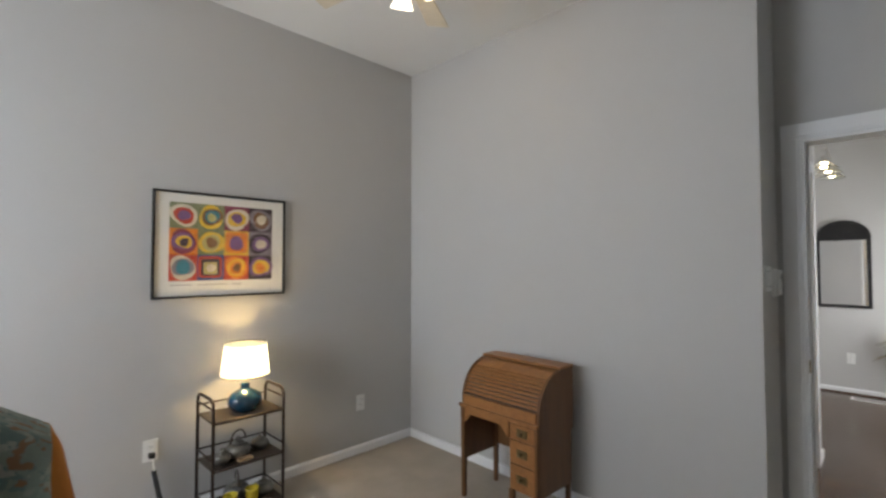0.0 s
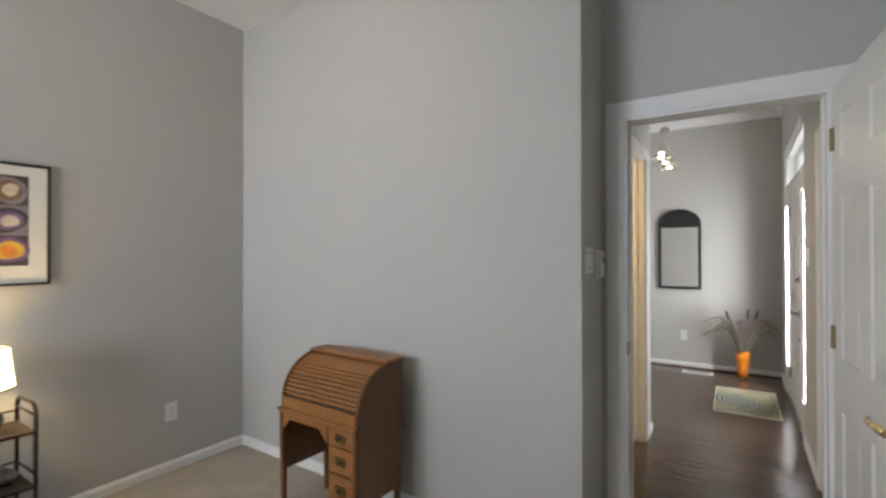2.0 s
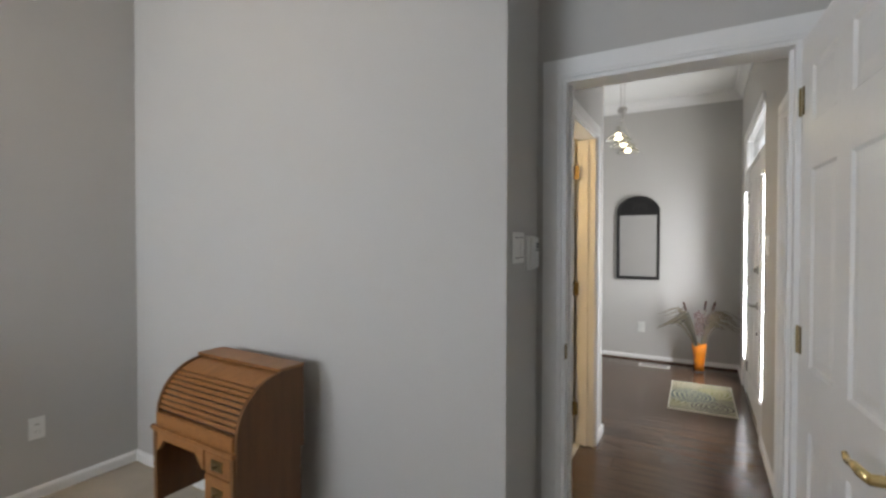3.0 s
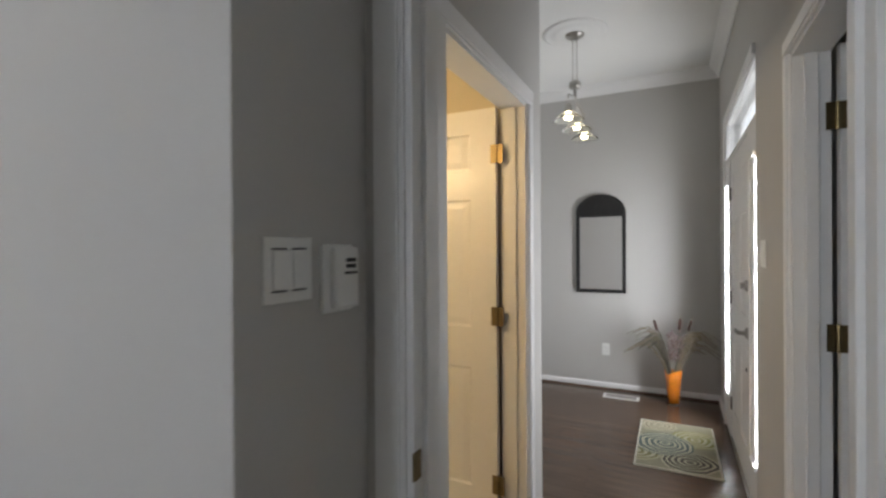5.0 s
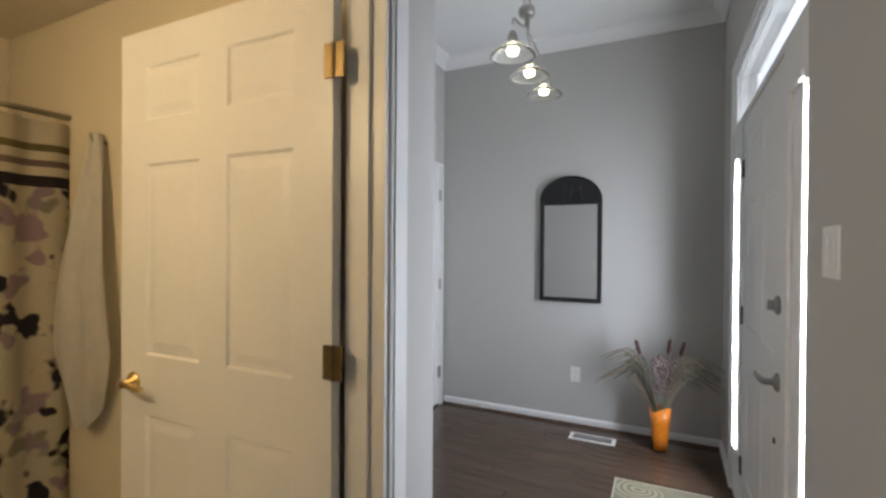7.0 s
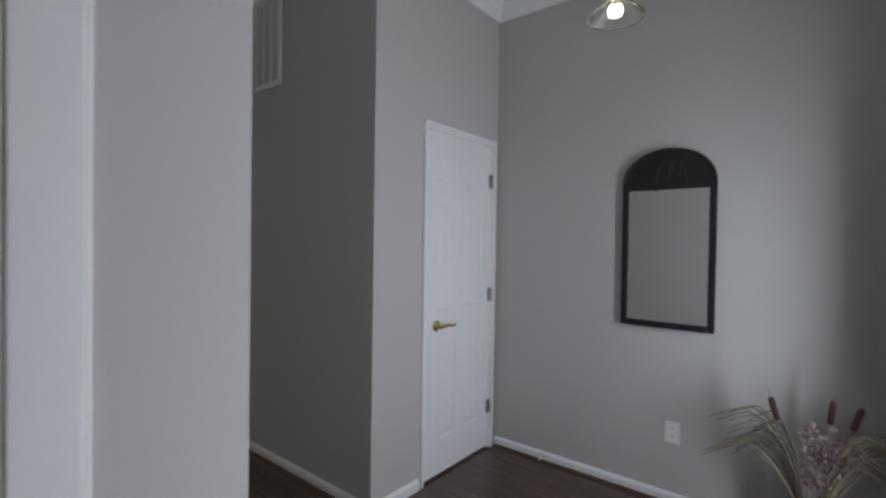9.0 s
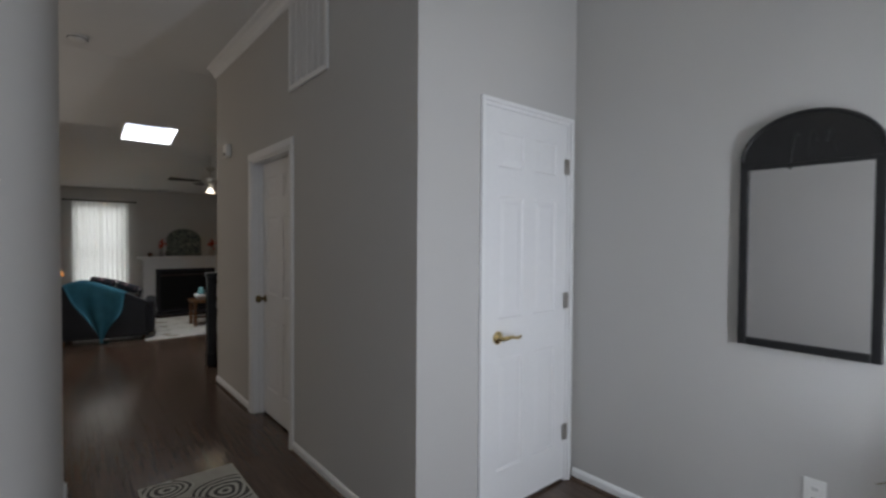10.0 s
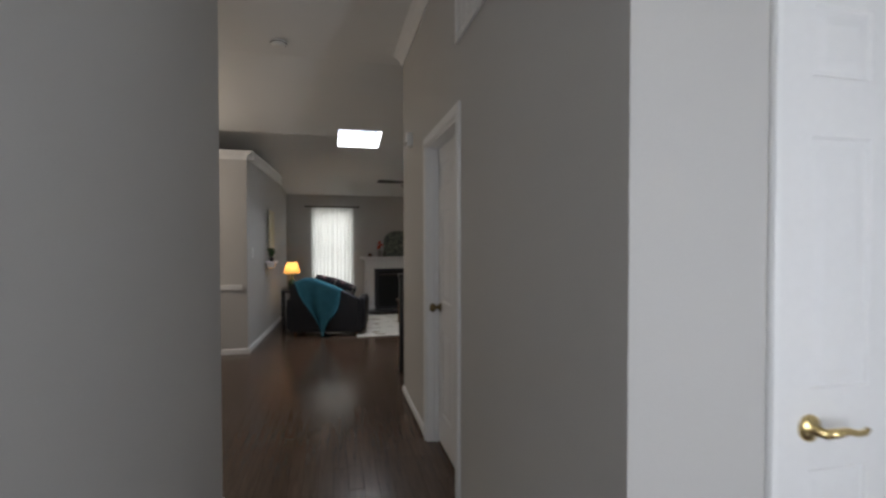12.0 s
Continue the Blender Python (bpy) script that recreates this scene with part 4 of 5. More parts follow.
def ceiling_fan(m, blades, span, label, blade_mat, body_mat, glow, phase):
    f = thing("ceiling_fan", m, label, "ceiling fan")
    part("canopy", lathe([(0, 0), (0.065, 0), (0.06, -0.03), (0.03, -0.06), (0.0, -0.06)], 24), body_mat, f, "", True)
    part("rod", tube([(0, 0, -0.05), (0, 0, -0.16)], 0.012, 10), body_mat, f, "", True)
    part("motor", lathe([(0, -0.15), (0.05, -0.155), (0.095, -0.18), (0.1, -0.215), (0.08, -0.25), (0.05, -0.262), (0, -0.262)], 28), body_mat, f, "", True)
    for i in range(blades):
        a = 2 * math.pi * i / blades + phase
        bm = box(0.14, span, -0.055, 0.055, -0.004, 0.004, 0.003)
        for v in bm.verts:
            v.co.y *= 0.75 + 0.45 * (v.co.x - 0.14) / (span - 0.14)
        bm.transform(Matrix.Translation((0, 0, -0.215)) @ Matrix.Rotation(a, 4, "Z") @ Matrix.Rotation(radians(11), 4, "X"))
        b = part("blade", bm, blade_mat, f)
        bm = box(0.07, 0.2, -0.014, 0.014, -0.008, -0.002, 0.002)
        bm.transform(Matrix.Translation((0, 0, -0.218)) @ Matrix.Rotation(a, 4, "Z"))
        part("bracket", bm, body_mat, b)
    part("light_kit", lathe([(0, -0.26), (0.04, -0.262), (0.045, -0.285), (0.02, -0.295), (0, -0.295)], 20), body_mat, f, "", True)
    for i in range(3 if glow else 1):
        a = 2.09 * i + phase + 0.5
        off = 0.085 if glow else 0.0
        c = Vector((off * math.cos(a), off * math.sin(a), -0.30))
        bm = lathe([(0.022, 0), (0.03, -0.02), (0.05, -0.06), (0.055, -0.075), (0.05, -0.074), (0, -0.05)], 20)
        if glow:
            bm.transform(Matrix.Translation(c) @ Matrix.Rotation(a, 4, "Z") @ Matrix.Rotation(radians(-32), 4, "Y"))
        else:
            bm.transform(Matrix.Translation(c))
        part("glass_shade", bm, emitter("lit_frosted_shade", (1.0, 0.92, 0.75), 3.0), f, "lit frosted shade", True)


ceiling_fan(pose(1.34, 1.58, H), 5, 0.58, "white ceiling fan with lit frosted shades", mat("pale_wood_blade", (0.62, 0.56, 0.45), 0.5), TRIM, True, 0.55)


def wall_controls():
    """Double switch plate and thermostat in the door nook; both face -y."""
    p = thing("switch_plate", pose(2.617, 0.465, 1.344), "white double light switch plate", "light switch")
    part("plate", box(-0.057, 0.057, -0.006, 0, -0.058, 0.058, 0.003), PLASTIC, p)
    for x in (-0.024, 0.024):
        part("rocker", box(x - 0.017, x + 0.017, -0.011, -0.005, -0.034, 0.034, 0.003), PLASTIC, p)
        for z in (-0.037, 0.037):
            part("gap", box(x - 0.017, x + 0.017, -0.0068, -0.0055, z - 0.0015, z + 0.0015), DARKSLOT, p)
    t = thing("thermostat", pose(2.745, 0.465, 1.322), "white wall thermostat with dark buttons", "thermostat")
    part("back_plate", box(-0.045, 0.045, -0.012, 0, -0.068, 0.068, 0.004), PLASTIC, t)
    part("body", box(-0.028, 0.042, -0.03, -0.012, -0.06, 0.062, 0.006), PLASTIC, t)
    for z in (0.036, 0.024):
        part("button", box(0.0, 0.03, -0.032, -0.029, z - 0.004, z + 0.004), DARKSLOT, t)
    part("display", box(-0.004, 0.034, -0.032, -0.029, 0.008, 0.013), DARKSLOT, t)


wall_controls()

# ---- foyer things ----


def arched(w, h, rise, n=22):
    """Outline of an upright panel with an arched head, foot at z = 0."""
    pts = [(-w, 0), (w, 0), (w, h - rise)]
    pts += [(w * math.cos(a), h - rise + rise * math.sin(a)) for a in [math.pi * i / n for i in range(1, n)]]
    return pts + [(-w, h - rise)]


def arched_mirror():
    m = thing("wall_mirror", pose(6.75, 0.502, 0.936, 0, 0, -90) @ Matrix.Diagonal((0.97, 1, 0.97, 1)), "arched wall mirror in a black carved wood frame", "mirror")
    # local x runs along the wall, local -y points into the room
    w = 0.238
    for x0, x1, z0, z1 in ((-w, -w + 0.034, 0, 0.78), (w - 0.034, w, 0, 0.78), (-w + 0.034, w - 0.034, 0, 0.034)):
        part("frame", box(x0, x1, -0.028, -0.001, z0, z1, 0.006), BLACKWOOD, m)
    pts = [(-w, 0.762)] + [(w, 0.762)] + [(w * math.cos(a), 0.80 + 0.185 * math.sin(a)) for a in [math.pi * i / 22 for i in range(0, 23)]]
    bm = prism(pts, -0.024, -0.001, "xz")
    part("crest", bm, BLACKWOOD, m, "black carved arch panel")
    ring = [(w * 0.97 * math.cos(a), -0.024, 0.80 + 0.18 * math.sin(a)) for a in [math.pi * i / 22 for i in range(0, 23)]]
    part("arch_moulding", tube(ring, 0.009, 8), BLACKWOOD, m, "", True)
    part("cross_moulding", box(-w + 0.02, w - 0.02, -0.03, -0.022, 0.762, 0.778, 0.003), BLACKWOOD, m)
    for k in (-0.06, 0.0, 0.06):
        leafp = [(k + 0.03 * t, -0.0245, 0.80 + 0.10 * math.sin(2.6 * t + k * 8)) for t in [i / 8 for i in range(9)]]
        part("carving", tube(leafp, 0.004, 6), BLACKWOOD, m, "", True)
    part("mirror_glass", box(-w + 0.033, w - 0.033, -0.016, -0.010, 0.033, 0.763), MIRROR, m, "clear silvered glass")


arched_mirror()


def pendant():
    p = thing("pendant_lamp", pose(5.50, 0.505, HALL_H), "nickel three-light pendant with clear glass cone shades", "pendant lamp")
    part("medallion", lathe([(0, 0.002), (0.235, 0.002), (0.23, -0.006), (0.205, -0.012), (0.195, -0.008), (0.16, -0.008), (0.145, -0.016), (0.12, -0.014), (0.0, -0.014)], 40), CEIL, p, "white plaster ceiling medallion", True)
    part("canopy", lathe([(0, -0.014), (0.068, -0.014), (0.066, -0.025), (0.04, -0.04), (0.0, -0.042)], 28), NICKEL, p, "", True)
    for off in (-0.016, 0.016):
        bm = bmesh.new()
        z = -0.04
        i = 0
        while z > -0.36:
            ring = [((0.006 * math.cos(a) if i % 2 else 0), off + (0 if i % 2 else 0.006 * math.cos(a)), z - 0.014 + 0.013 * math.sin(a)) for a in [k * 0.785 for k in range(9)]]
            add_tube(bm, ring, 0.0018, 5)
            z -= 0.022
            i += 1
        part("chain", bm, NICKEL, p)
    part("collar", lathe([(0, -0.355), (0.03, -0.355), (0.042, -0.37), (0.042, -0.40), (0.03, -0.41), (0, -0.41)], 22), NICKEL, p, "", True)
    for dx in (-0.24, 0.06, 0.385):
        cx, cz = dx, -0.675
        arm = part("arm", tube([(0.08 * dx, 0, -0.40), (0.09 * dx, 0, -0.47), (0.5 * dx, 0, -0.50), (dx * 0.93, 0, -0.515), (dx, 0, -0.53), (dx, 0, -0.55)], 0.0055, 8), NICKEL, p, "", True)
        part("socket_cup", lathe([(0, cz + 0.095), (0.014, cz + 0.09), (0.022, cz + 0.07), (0.03, cz + 0.035), (0.034, cz + 0.03), (0, cz + 0.03)], 18, (cx, 0, 0)), NICKEL, p, "brushed nickel socket", True)
        bm = lathe([(0.034, cz + 0.034), (0.06, cz + 0.012), (0.105, cz - 0.022), (0.108, cz - 0.028), (0.104, cz - 0.026), (0.058, cz + 0.009), (0.033, cz + 0.031)], 30, (cx, 0, 0))
        for f in [f for f in bm.faces if len(f.verts) > 4]:
            bm.faces.remove(f)
        sh = part("shade", bm, glass("smoky_clear_glass", (0.97, 0.97, 0.9), 0.18), p, "clear glass cone", True)
        sh.visible_shadow = False
        part("bulb", lathe([(0, cz + 0.03), (0.018, cz + 0.025), (0.028, cz + 0.0), (0.024, cz - 0.018), (0, cz - 0.026)], 18, (cx, 0, 0)), BULB, p, "lit bulb", True)


pendant()


def vase_of_grasses():
    v = thing("floor_vase", pose(6.545, -0.128, 0), "orange glass square vase with a clear rim", "vase")
    ORANGE = mat("orange_glass", (0.75, 0.22, 0.015), 0.12, 0, 0.25, 7, 40, 0.02, 0.6, (1, 1, 1), 0.6)
    bm = bmesh.new()
    levels = [(0.043, 0.012), (0.05, 0.10), (0.058, 0.20), (0.066, 0.285)]
    rings = []
    for r, z in levels + [(0.060, 0.285), (0.05, 0.2), (0.04, 0.05)]:
        ring = []
        for k in range(16):
            a = 2 * math.pi * k / 16 + 0.3
            q = r / max(abs(math.cos(a - 0.3)), abs(math.sin(a - 0.3))) ** 0.6
            ring.append(bm.verts.new((q * math.cos(a), q * math.sin(a), z + (0.018 * math.sin(2 * a) if z > 0.28 else 0))))
        rings.append(ring)
    for a, b in zip(rings, rings[1:]):
        for k in range(16):
            bm.faces.new((a[k], a[(k + 1) % 16], b[(k + 1) % 16], b[k]))
    bm.faces.new(rings[0])
    bm.faces.new(rings[-1])
    part("body", bm, ORANGE, v, "", True)
    part("foot", lathe([(0, 0), (0.05, 0), (0.053, 0.006), (0.05, 0.014), (0, 0.014)], 20), GLASS, v, "clear glass foot")
    rng = random.Random(5)
    STEM = mat("dry_grass_stem", (0.26, 0.22, 0.13), 0.8, 0, 0.3, 20, 120, 0.1)
    BLADE = mat("dry_grass_blade", (0.21, 0.175, 0.12), 0.8, 0, 0.3, 20, 120, 0.1)
    DARKB = mat("dark_grass_blade", (0.09, 0.08, 0.06), 0.8, 0, 0.3, 20, 120, 0.1)
    CAT = mat("cattail_brown", (0.05, 0.018, 0.012), 0.95, 0, 0.3, 30, 300, 0.5)
    SEED = patches("speckled_seed_head", (0.10, 0.055, 0.06), ((0.50, 0.44, 0.38), (0.20, 0.12, 0.13)), 70, 0.5)
    base = Matrix.Translation((6.545, -0.128, 0))

    def spray(name, label, fn):
        t = thing(name, base, label, "dried plant", "dried stems in the vase")
        fn(t)

    def cattail(lean_y, lean_x, h):
        def fn(t):
            top = Vector((lean_x, lean_y, h))
            part("stem", tube([(0, 0, 0.03), top * 0.5 + Vector((0, 0, 0.03)), top], 0.0025, 6), STEM, t)
            d = Vector((lean_x, lean_y, h - 0.2)).normalized()
            part("head", tube([top - d * 0.10, top - d * 0.092, top - d * 0.008, top], [0.004, 0.0125, 0.0125, 0.004], 10), CAT, t, "dark brown cattail head", True)
            part("tip", tube([top, top + d * 0.03], [0.002, 0.001], 5), STEM, t)
        return fn
    for ly, lx, h in ((0.15, -0.03, 0.73), (-0.06, 0.0, 0.75), (-0.145, -0.02, 0.745)):
        spray("cattail", "dark brown dried cattail standing in the vase", cattail(ly, lx, h))

    def seedhead(t):
        for k in range(5):
            ly, lx = -0.055 + 0.03 * k + 0.0, -0.05 + 0.01 * k
            ly -= 0.03
            top = Vector((lx, ly, 0.60 + 0.03 * (k % 2)))
            part("stem", tube([(0, 0, 0.05), top], 0.002, 5), STEM, t)
            bm = bmesh.new()
            for i in range(44):
                u = rng.random()
                c = top * (1 - u * 0.42) + Vector((rng.uniform(-.014, .014), rng.uniform(-.014, .014), 0.02))
                bmesh.ops.create_icosphere(bm, subdivisions=1, radius=rng.uniform(0.006, 0.011), matrix=Matrix.Translation(c))
            tagged(part("seed_head", bm, SEED, t, "mauve and cream speckled seeds"), kind="stuff")
    spray("dried_flower_spray", "mauve speckled dried seed stalks in the vase", seedhead)

    def grass(side, n, reach, hi, material):
        def fn(t):
            for i in range(n):
                r = reach * rng.uniform(0.6, 1.1)
                h = hi * rng.uniform(0.8, 1.05)
                lx = rng.uniform(-0.12, 0.06)
                pts, rs = [], []
                for k in range(9):
                    u = k / 8
                    pts.append((lx * u, side * r * u ** 1.5, 0.08 + (h - 0.08) * math.sin(min(1.0, u * 1.15) * 1.5708) - 0.16 * r / reach * max(0, u - 0.7) * 2.2))
                    rs.append(0.0023 + 0.0016 * math.sin(3.1 * u))
                part("blade", tube(pts, rs, 4), material, t)
        return fn
    spray("dried_grass", "pale arching dried grass in the vase", grass(1, 24, 0.38, 0.66, BLADE))
    spray("dried_grass", "pale arching dried grass in the vase", grass(-1, 26, 0.34, 0.66, BLADE))
    spray("dried_grass", "dark thin dried grass in the vase", grass(1, 18, 0.26, 0.68, DARKB))
    spray("dried_grass", "dark thin dried grass in the vase", grass(-1, 16, 0.24, 0.66, DARKB))


vase_of_grasses()


def rug(name, x0, x1, y0, y1, turn, label, face):
    cx, cy = (x0 + x1) / 2, (y0 + y1) / 2
    hx, hy = (x1 - x0) / 2, (y1 - y0) / 2
    r = thing(name, pose(cx, cy, 0.0, 0, 0, turn), label, "rug")
    part("rug_face", box(-hx + 0.012, hx - 0.012, -hy + 0.012, hy - 0.012, 0.0, 0.011, 0.002), face, r)
    for a in ((-hx, hx, -hy, -hy + 0.012), (-hx, hx, hy - 0.012, hy), (-hx, -hx + 0.012, -hy + 0.012, hy - 0.012), (hx - 0.012, hx, -hy + 0.012, hy - 0.012)):
        part("binding", box(*a, 0.0, 0.010, 0.002), RUGEDGE, r, "cream woven binding")


rug("door_mat", 5.165, 6.015, -0.40, 0.097, 0.5, "cream rug with grey-green and dark swirls", RUG)
rug("hall_mat", 4.595, 5.46, 2.292, 2.773, 90, "cream rug with dark concentric swirls", RUGHALL)

reg = thing("floor_register", pose(6.53, 0.30, 0), "pale metal floor vent register", "floor vent")
part("frame", box(-0.06, 0.06, -0.155, 0.155, 0.0, 0.006, 0.002), PLASTIC, reg)
for i in range(7):
    part("slat", box(-0.04 + i * 0.0115, -0.034 + i * 0.0115, -0.13, 0.13, 0.006, 0.008), DARKNICKEL, reg)
stop = thing("door_stop", pose(6.736, 1.19, 0.045, 0, -90, 0), "small spring door stop on the baseboard", "door stop")
part("spring", lathe([(0, 0), (0.008, 0), (0.008, 0.004), (0.004, 0.006), (0.004, 0.05)], 10), NICKEL, stop)
part("tip", lathe([(0.004, 0.05), (0.008, 0.051), (0.008, 0.062), (0, 0.064)], 10), PLASTIC, stop, "white rubber tip")

sw = thing("light_switch", pose(4.475, -0.503, 1.347, 0, 0, 180), "white double rocker light switch plate", "light switch")
part("plate", box(-0.058, 0.058, -0.006, 0, -0.060, 0.060, 0.003), PLASTIC, sw)
for x in (-0.024, 0.024):
    part("rocker", box(x - 0.016, x + 0.016, -0.011, -0.005, -0.032, 0.032, 0.003), PLASTIC, sw)

vent = thing("air_return_vent", pose(5.63, 2.68, 2.60), "white air return grille high on the wall", "vent")
part("backing", box(-0.004, -0.001, -0.25, 0.25, -0.26, 0.26), mat("vent_shadow", (0.1, 0.1, 0.1), 0.8), vent)
for y0, y1, z0, z1 in ((-0.275, -0.245, -0.285, 0.285), (0.245, 0.275, -0.285, 0.285), (-0.245, 0.245, -0.285, -0.255), (-0.245, 0.245, 0.255, 0.285)):
    part("frame", box(-0.016, -0.001, y0, y1, z0, z1, 0.003), TRIM, vent)
for i in range(5):
    y = -0.163 + i * 0.0815
    part("divider", box(-0.014, -0.003, y - 0.006, y + 0.006, -0.255, 0.255), TRIM, vent)
for i in range(24):
    z = -0.245 + i * 0.0213
    bm = box(-0.008, 0.008, -0.245, 0.245, -0.001, 0.001)
    bm.transform(Matrix.Translation((-0.009, 0, z)) @ Matrix.Rotation(radians(40), 4, "Y"))
    part("slat", bm, TRIM, vent)
chime = thing("door_chime", pose(5.63, 4.33, 2.13), "small white chime box on the wall", "door chime")
part("body", box(-0.045, 0, -0.05, 0.05, -0.055, 0.055, 0.008), PLASTIC, chime)
part("grille", box(-0.047, -0.044, -0.03, 0.03, -0.045, -0.02), DARKSLOT, chime)
smoke = thing("smoke_detector", pose(4.60, 4.72, HALL_H), "round white smoke detector on the ceiling", "smoke detector")
part("body", lathe([(0, 0), (0.062, 0), (0.064, -0.012), (0.052, -0.03), (0.03, -0.036), (0, -0.036)], 28), PLASTIC, smoke, "", True)
part("vent_ring", lathe([(0.056, -0.014), (0.0655, -0.014), (0.0655, -0.018), (0.056, -0.018)], 28), DARKSLOT, smoke)

# ---- bathroom things ----


def shower_curtain():
    base = thing("shower_curtain", pose(0, 0, 0), "cream shower curtain with dark flowers and striped top", "curtain")
    CLOTH = patches("flower_print", (0.62, 0.57, 0.45), ((0.30, 0.29, 0.22), (0.36, 0.28, 0.33), (0.02, 0.018, 0.03)), 5.5, 0.53)
    CREAM = mat("cream_cloth", (0.66, 0.61, 0.5), 0.9, 0, 0.06, 8, 250, 0.15)
    DARKC = mat("dark_stripe", (0.025, 0.02, 0.03), 0.9)
    OLIVE = mat("olive_stripe", (0.2, 0.17, 0.08), 0.9)
    MAUVE = mat("mauve_stripe", (0.24, 0.17, 0.17), 0.9)
    bands = ((0.12, 1.59, CLOTH, "flower_field"), (1.59, 1.637, DARKC, "stripe"), (1.637, 1.675, CREAM, "band"), (1.675, 1.703, MAUVE, "stripe"), (1.703, 1.74, CREAM, "band"), (1.74, 1.77, OLIVE, "stripe"), (1.77, 1.87, CREAM, "band"))
    xs = [2.72 + i * 0.0185 for i in range(84)]
    for z0, z1, m, nm in bands:
        bm = bmesh.new()
        lo, hi = [], []
        for x in xs:
            y = 2.2 + 0.022 * math.sin(x * 34) + 0.012 * math.sin(x * 13 + 1)
            lo.append(bm.verts.new((x, y + 0.004, z0)))
            hi.append(bm.verts.new((x, y + 0.004, z1)))
        for i in range(len(xs) - 1):
            bm.faces.new((lo[i], lo[i + 1], hi[i + 1], hi[i]))
        bmesh.ops.solidify(bm, geom=bm.faces[:], thickness=0.002)
        part(nm, bm, m, base, "", True)
    rod = thing("curtain_rod", pose(0, 0, 0), "chrome shower curtain rod with rings", "curtain rod")
    part("bar", tube([(2.69, 2.2, 1.905), (4.255, 2.2, 1.905)], 0.0125, 12), NICKEL, rod, "", True)
    for x in [2.78 + 0.185 * i for i in range(8)]:
        part("ring", tube([(x, 2.2 + 0.02 * math.cos(a), 1.887 + 0.034 * math.sin(a)) for a in [0.7 * k for k in range(10)]], 0.002, 5), NICKEL, rod)


shower_curtain()


def hung_towel():
    t = thing("bath_towel", pose(4.255, 1.93, 0), "white bath towel hung from one hook in loose folds", "towel")
    TOW = mat("white_terry", (0.8, 0.78, 0.73), 1.0, 0, 0.08, 20, 400, 0.6)
    bm = bmesh.new()
    nu, nv, g = 22, 24, []
    for i in range(nu):
        u = i / (nu - 1) * 2 - 1
        row = []
        for j in range(nv):
            v = j / (nv - 1)
            half = 0.025 + 0.17 * v ** 0.75
            if v > 0.8:
                half *= 1 - 0.5 * (v - 0.8) / 0.2
            x = -0.035 - 0.08 * math.sin(math.pi * min(1.0, v / 1.25)) ** 1.3 * (0.75 + 0.25 * u) + 0.014 * math.sin(7 * u + 2 * v)
            row.append(bm.verts.new((x, u * half + 0.03 * v, 1.80 - 1.20 * v + 0.10 * v * u * u)))
        g.append(row)
    for i in range(nu - 1):
        for j in range(nv - 1):
            bm.faces.new((g[i][j], g[i + 1][j], g[i + 1][j + 1], g[i][j + 1]))
    bmesh.ops.solidify(bm, geom=bm.faces[:], thickness=0.008)
    part("cloth", bm, TOW, t, "", True)
    part("hook", tube([(0.0, 0, 1.77), (-0.05, 0, 1.77), (-0.06, 0, 1.80)], 0.006, 8), NICKEL, t, "nickel wall hook", True)


hung_towel()
bar = thing("vanity_light", pose(2.69, 1.3, 2.0), "brass vanity light with lit globe bulbs", "wall lamp")
part("back_plate", box(0, 0.03, -0.3, 0.3, -0.06, 0.06, 0.006), BRASS, bar)
for y in (-0.2, 0.0, 0.2):
    part("globe", lathe([(0, 0.03), (0.03, 0.035), (0.05, 0.065), (0.05, 0.085), (0.03, 0.115), (0, 0.125)], 20, (0, y, 0), "x"), BULBWARM, bar, "lit round bulb", True)

# ---- living room things ----
DARKCLOTH = mat("black_leather", (0.012, 0.013, 0.017), 0.5, 0, 0.3, 6, 120, 0.15)
TEAL = mat("teal_knit", (0.06, 0.25, 0.33), 0.95, 0, 0.2, 10, 280, 0.4)


def back_top(x):
    """Height of the sofa's rolled back along its width: a crest near one end that falls towards the other."""
    u = (x + 0.22) / 0.71
    return 0.80 - 0.30 * max(0.0, u) ** 1.25 - 0.10 * min(1.0, max(0.0, -u) * 2.6) ** 2


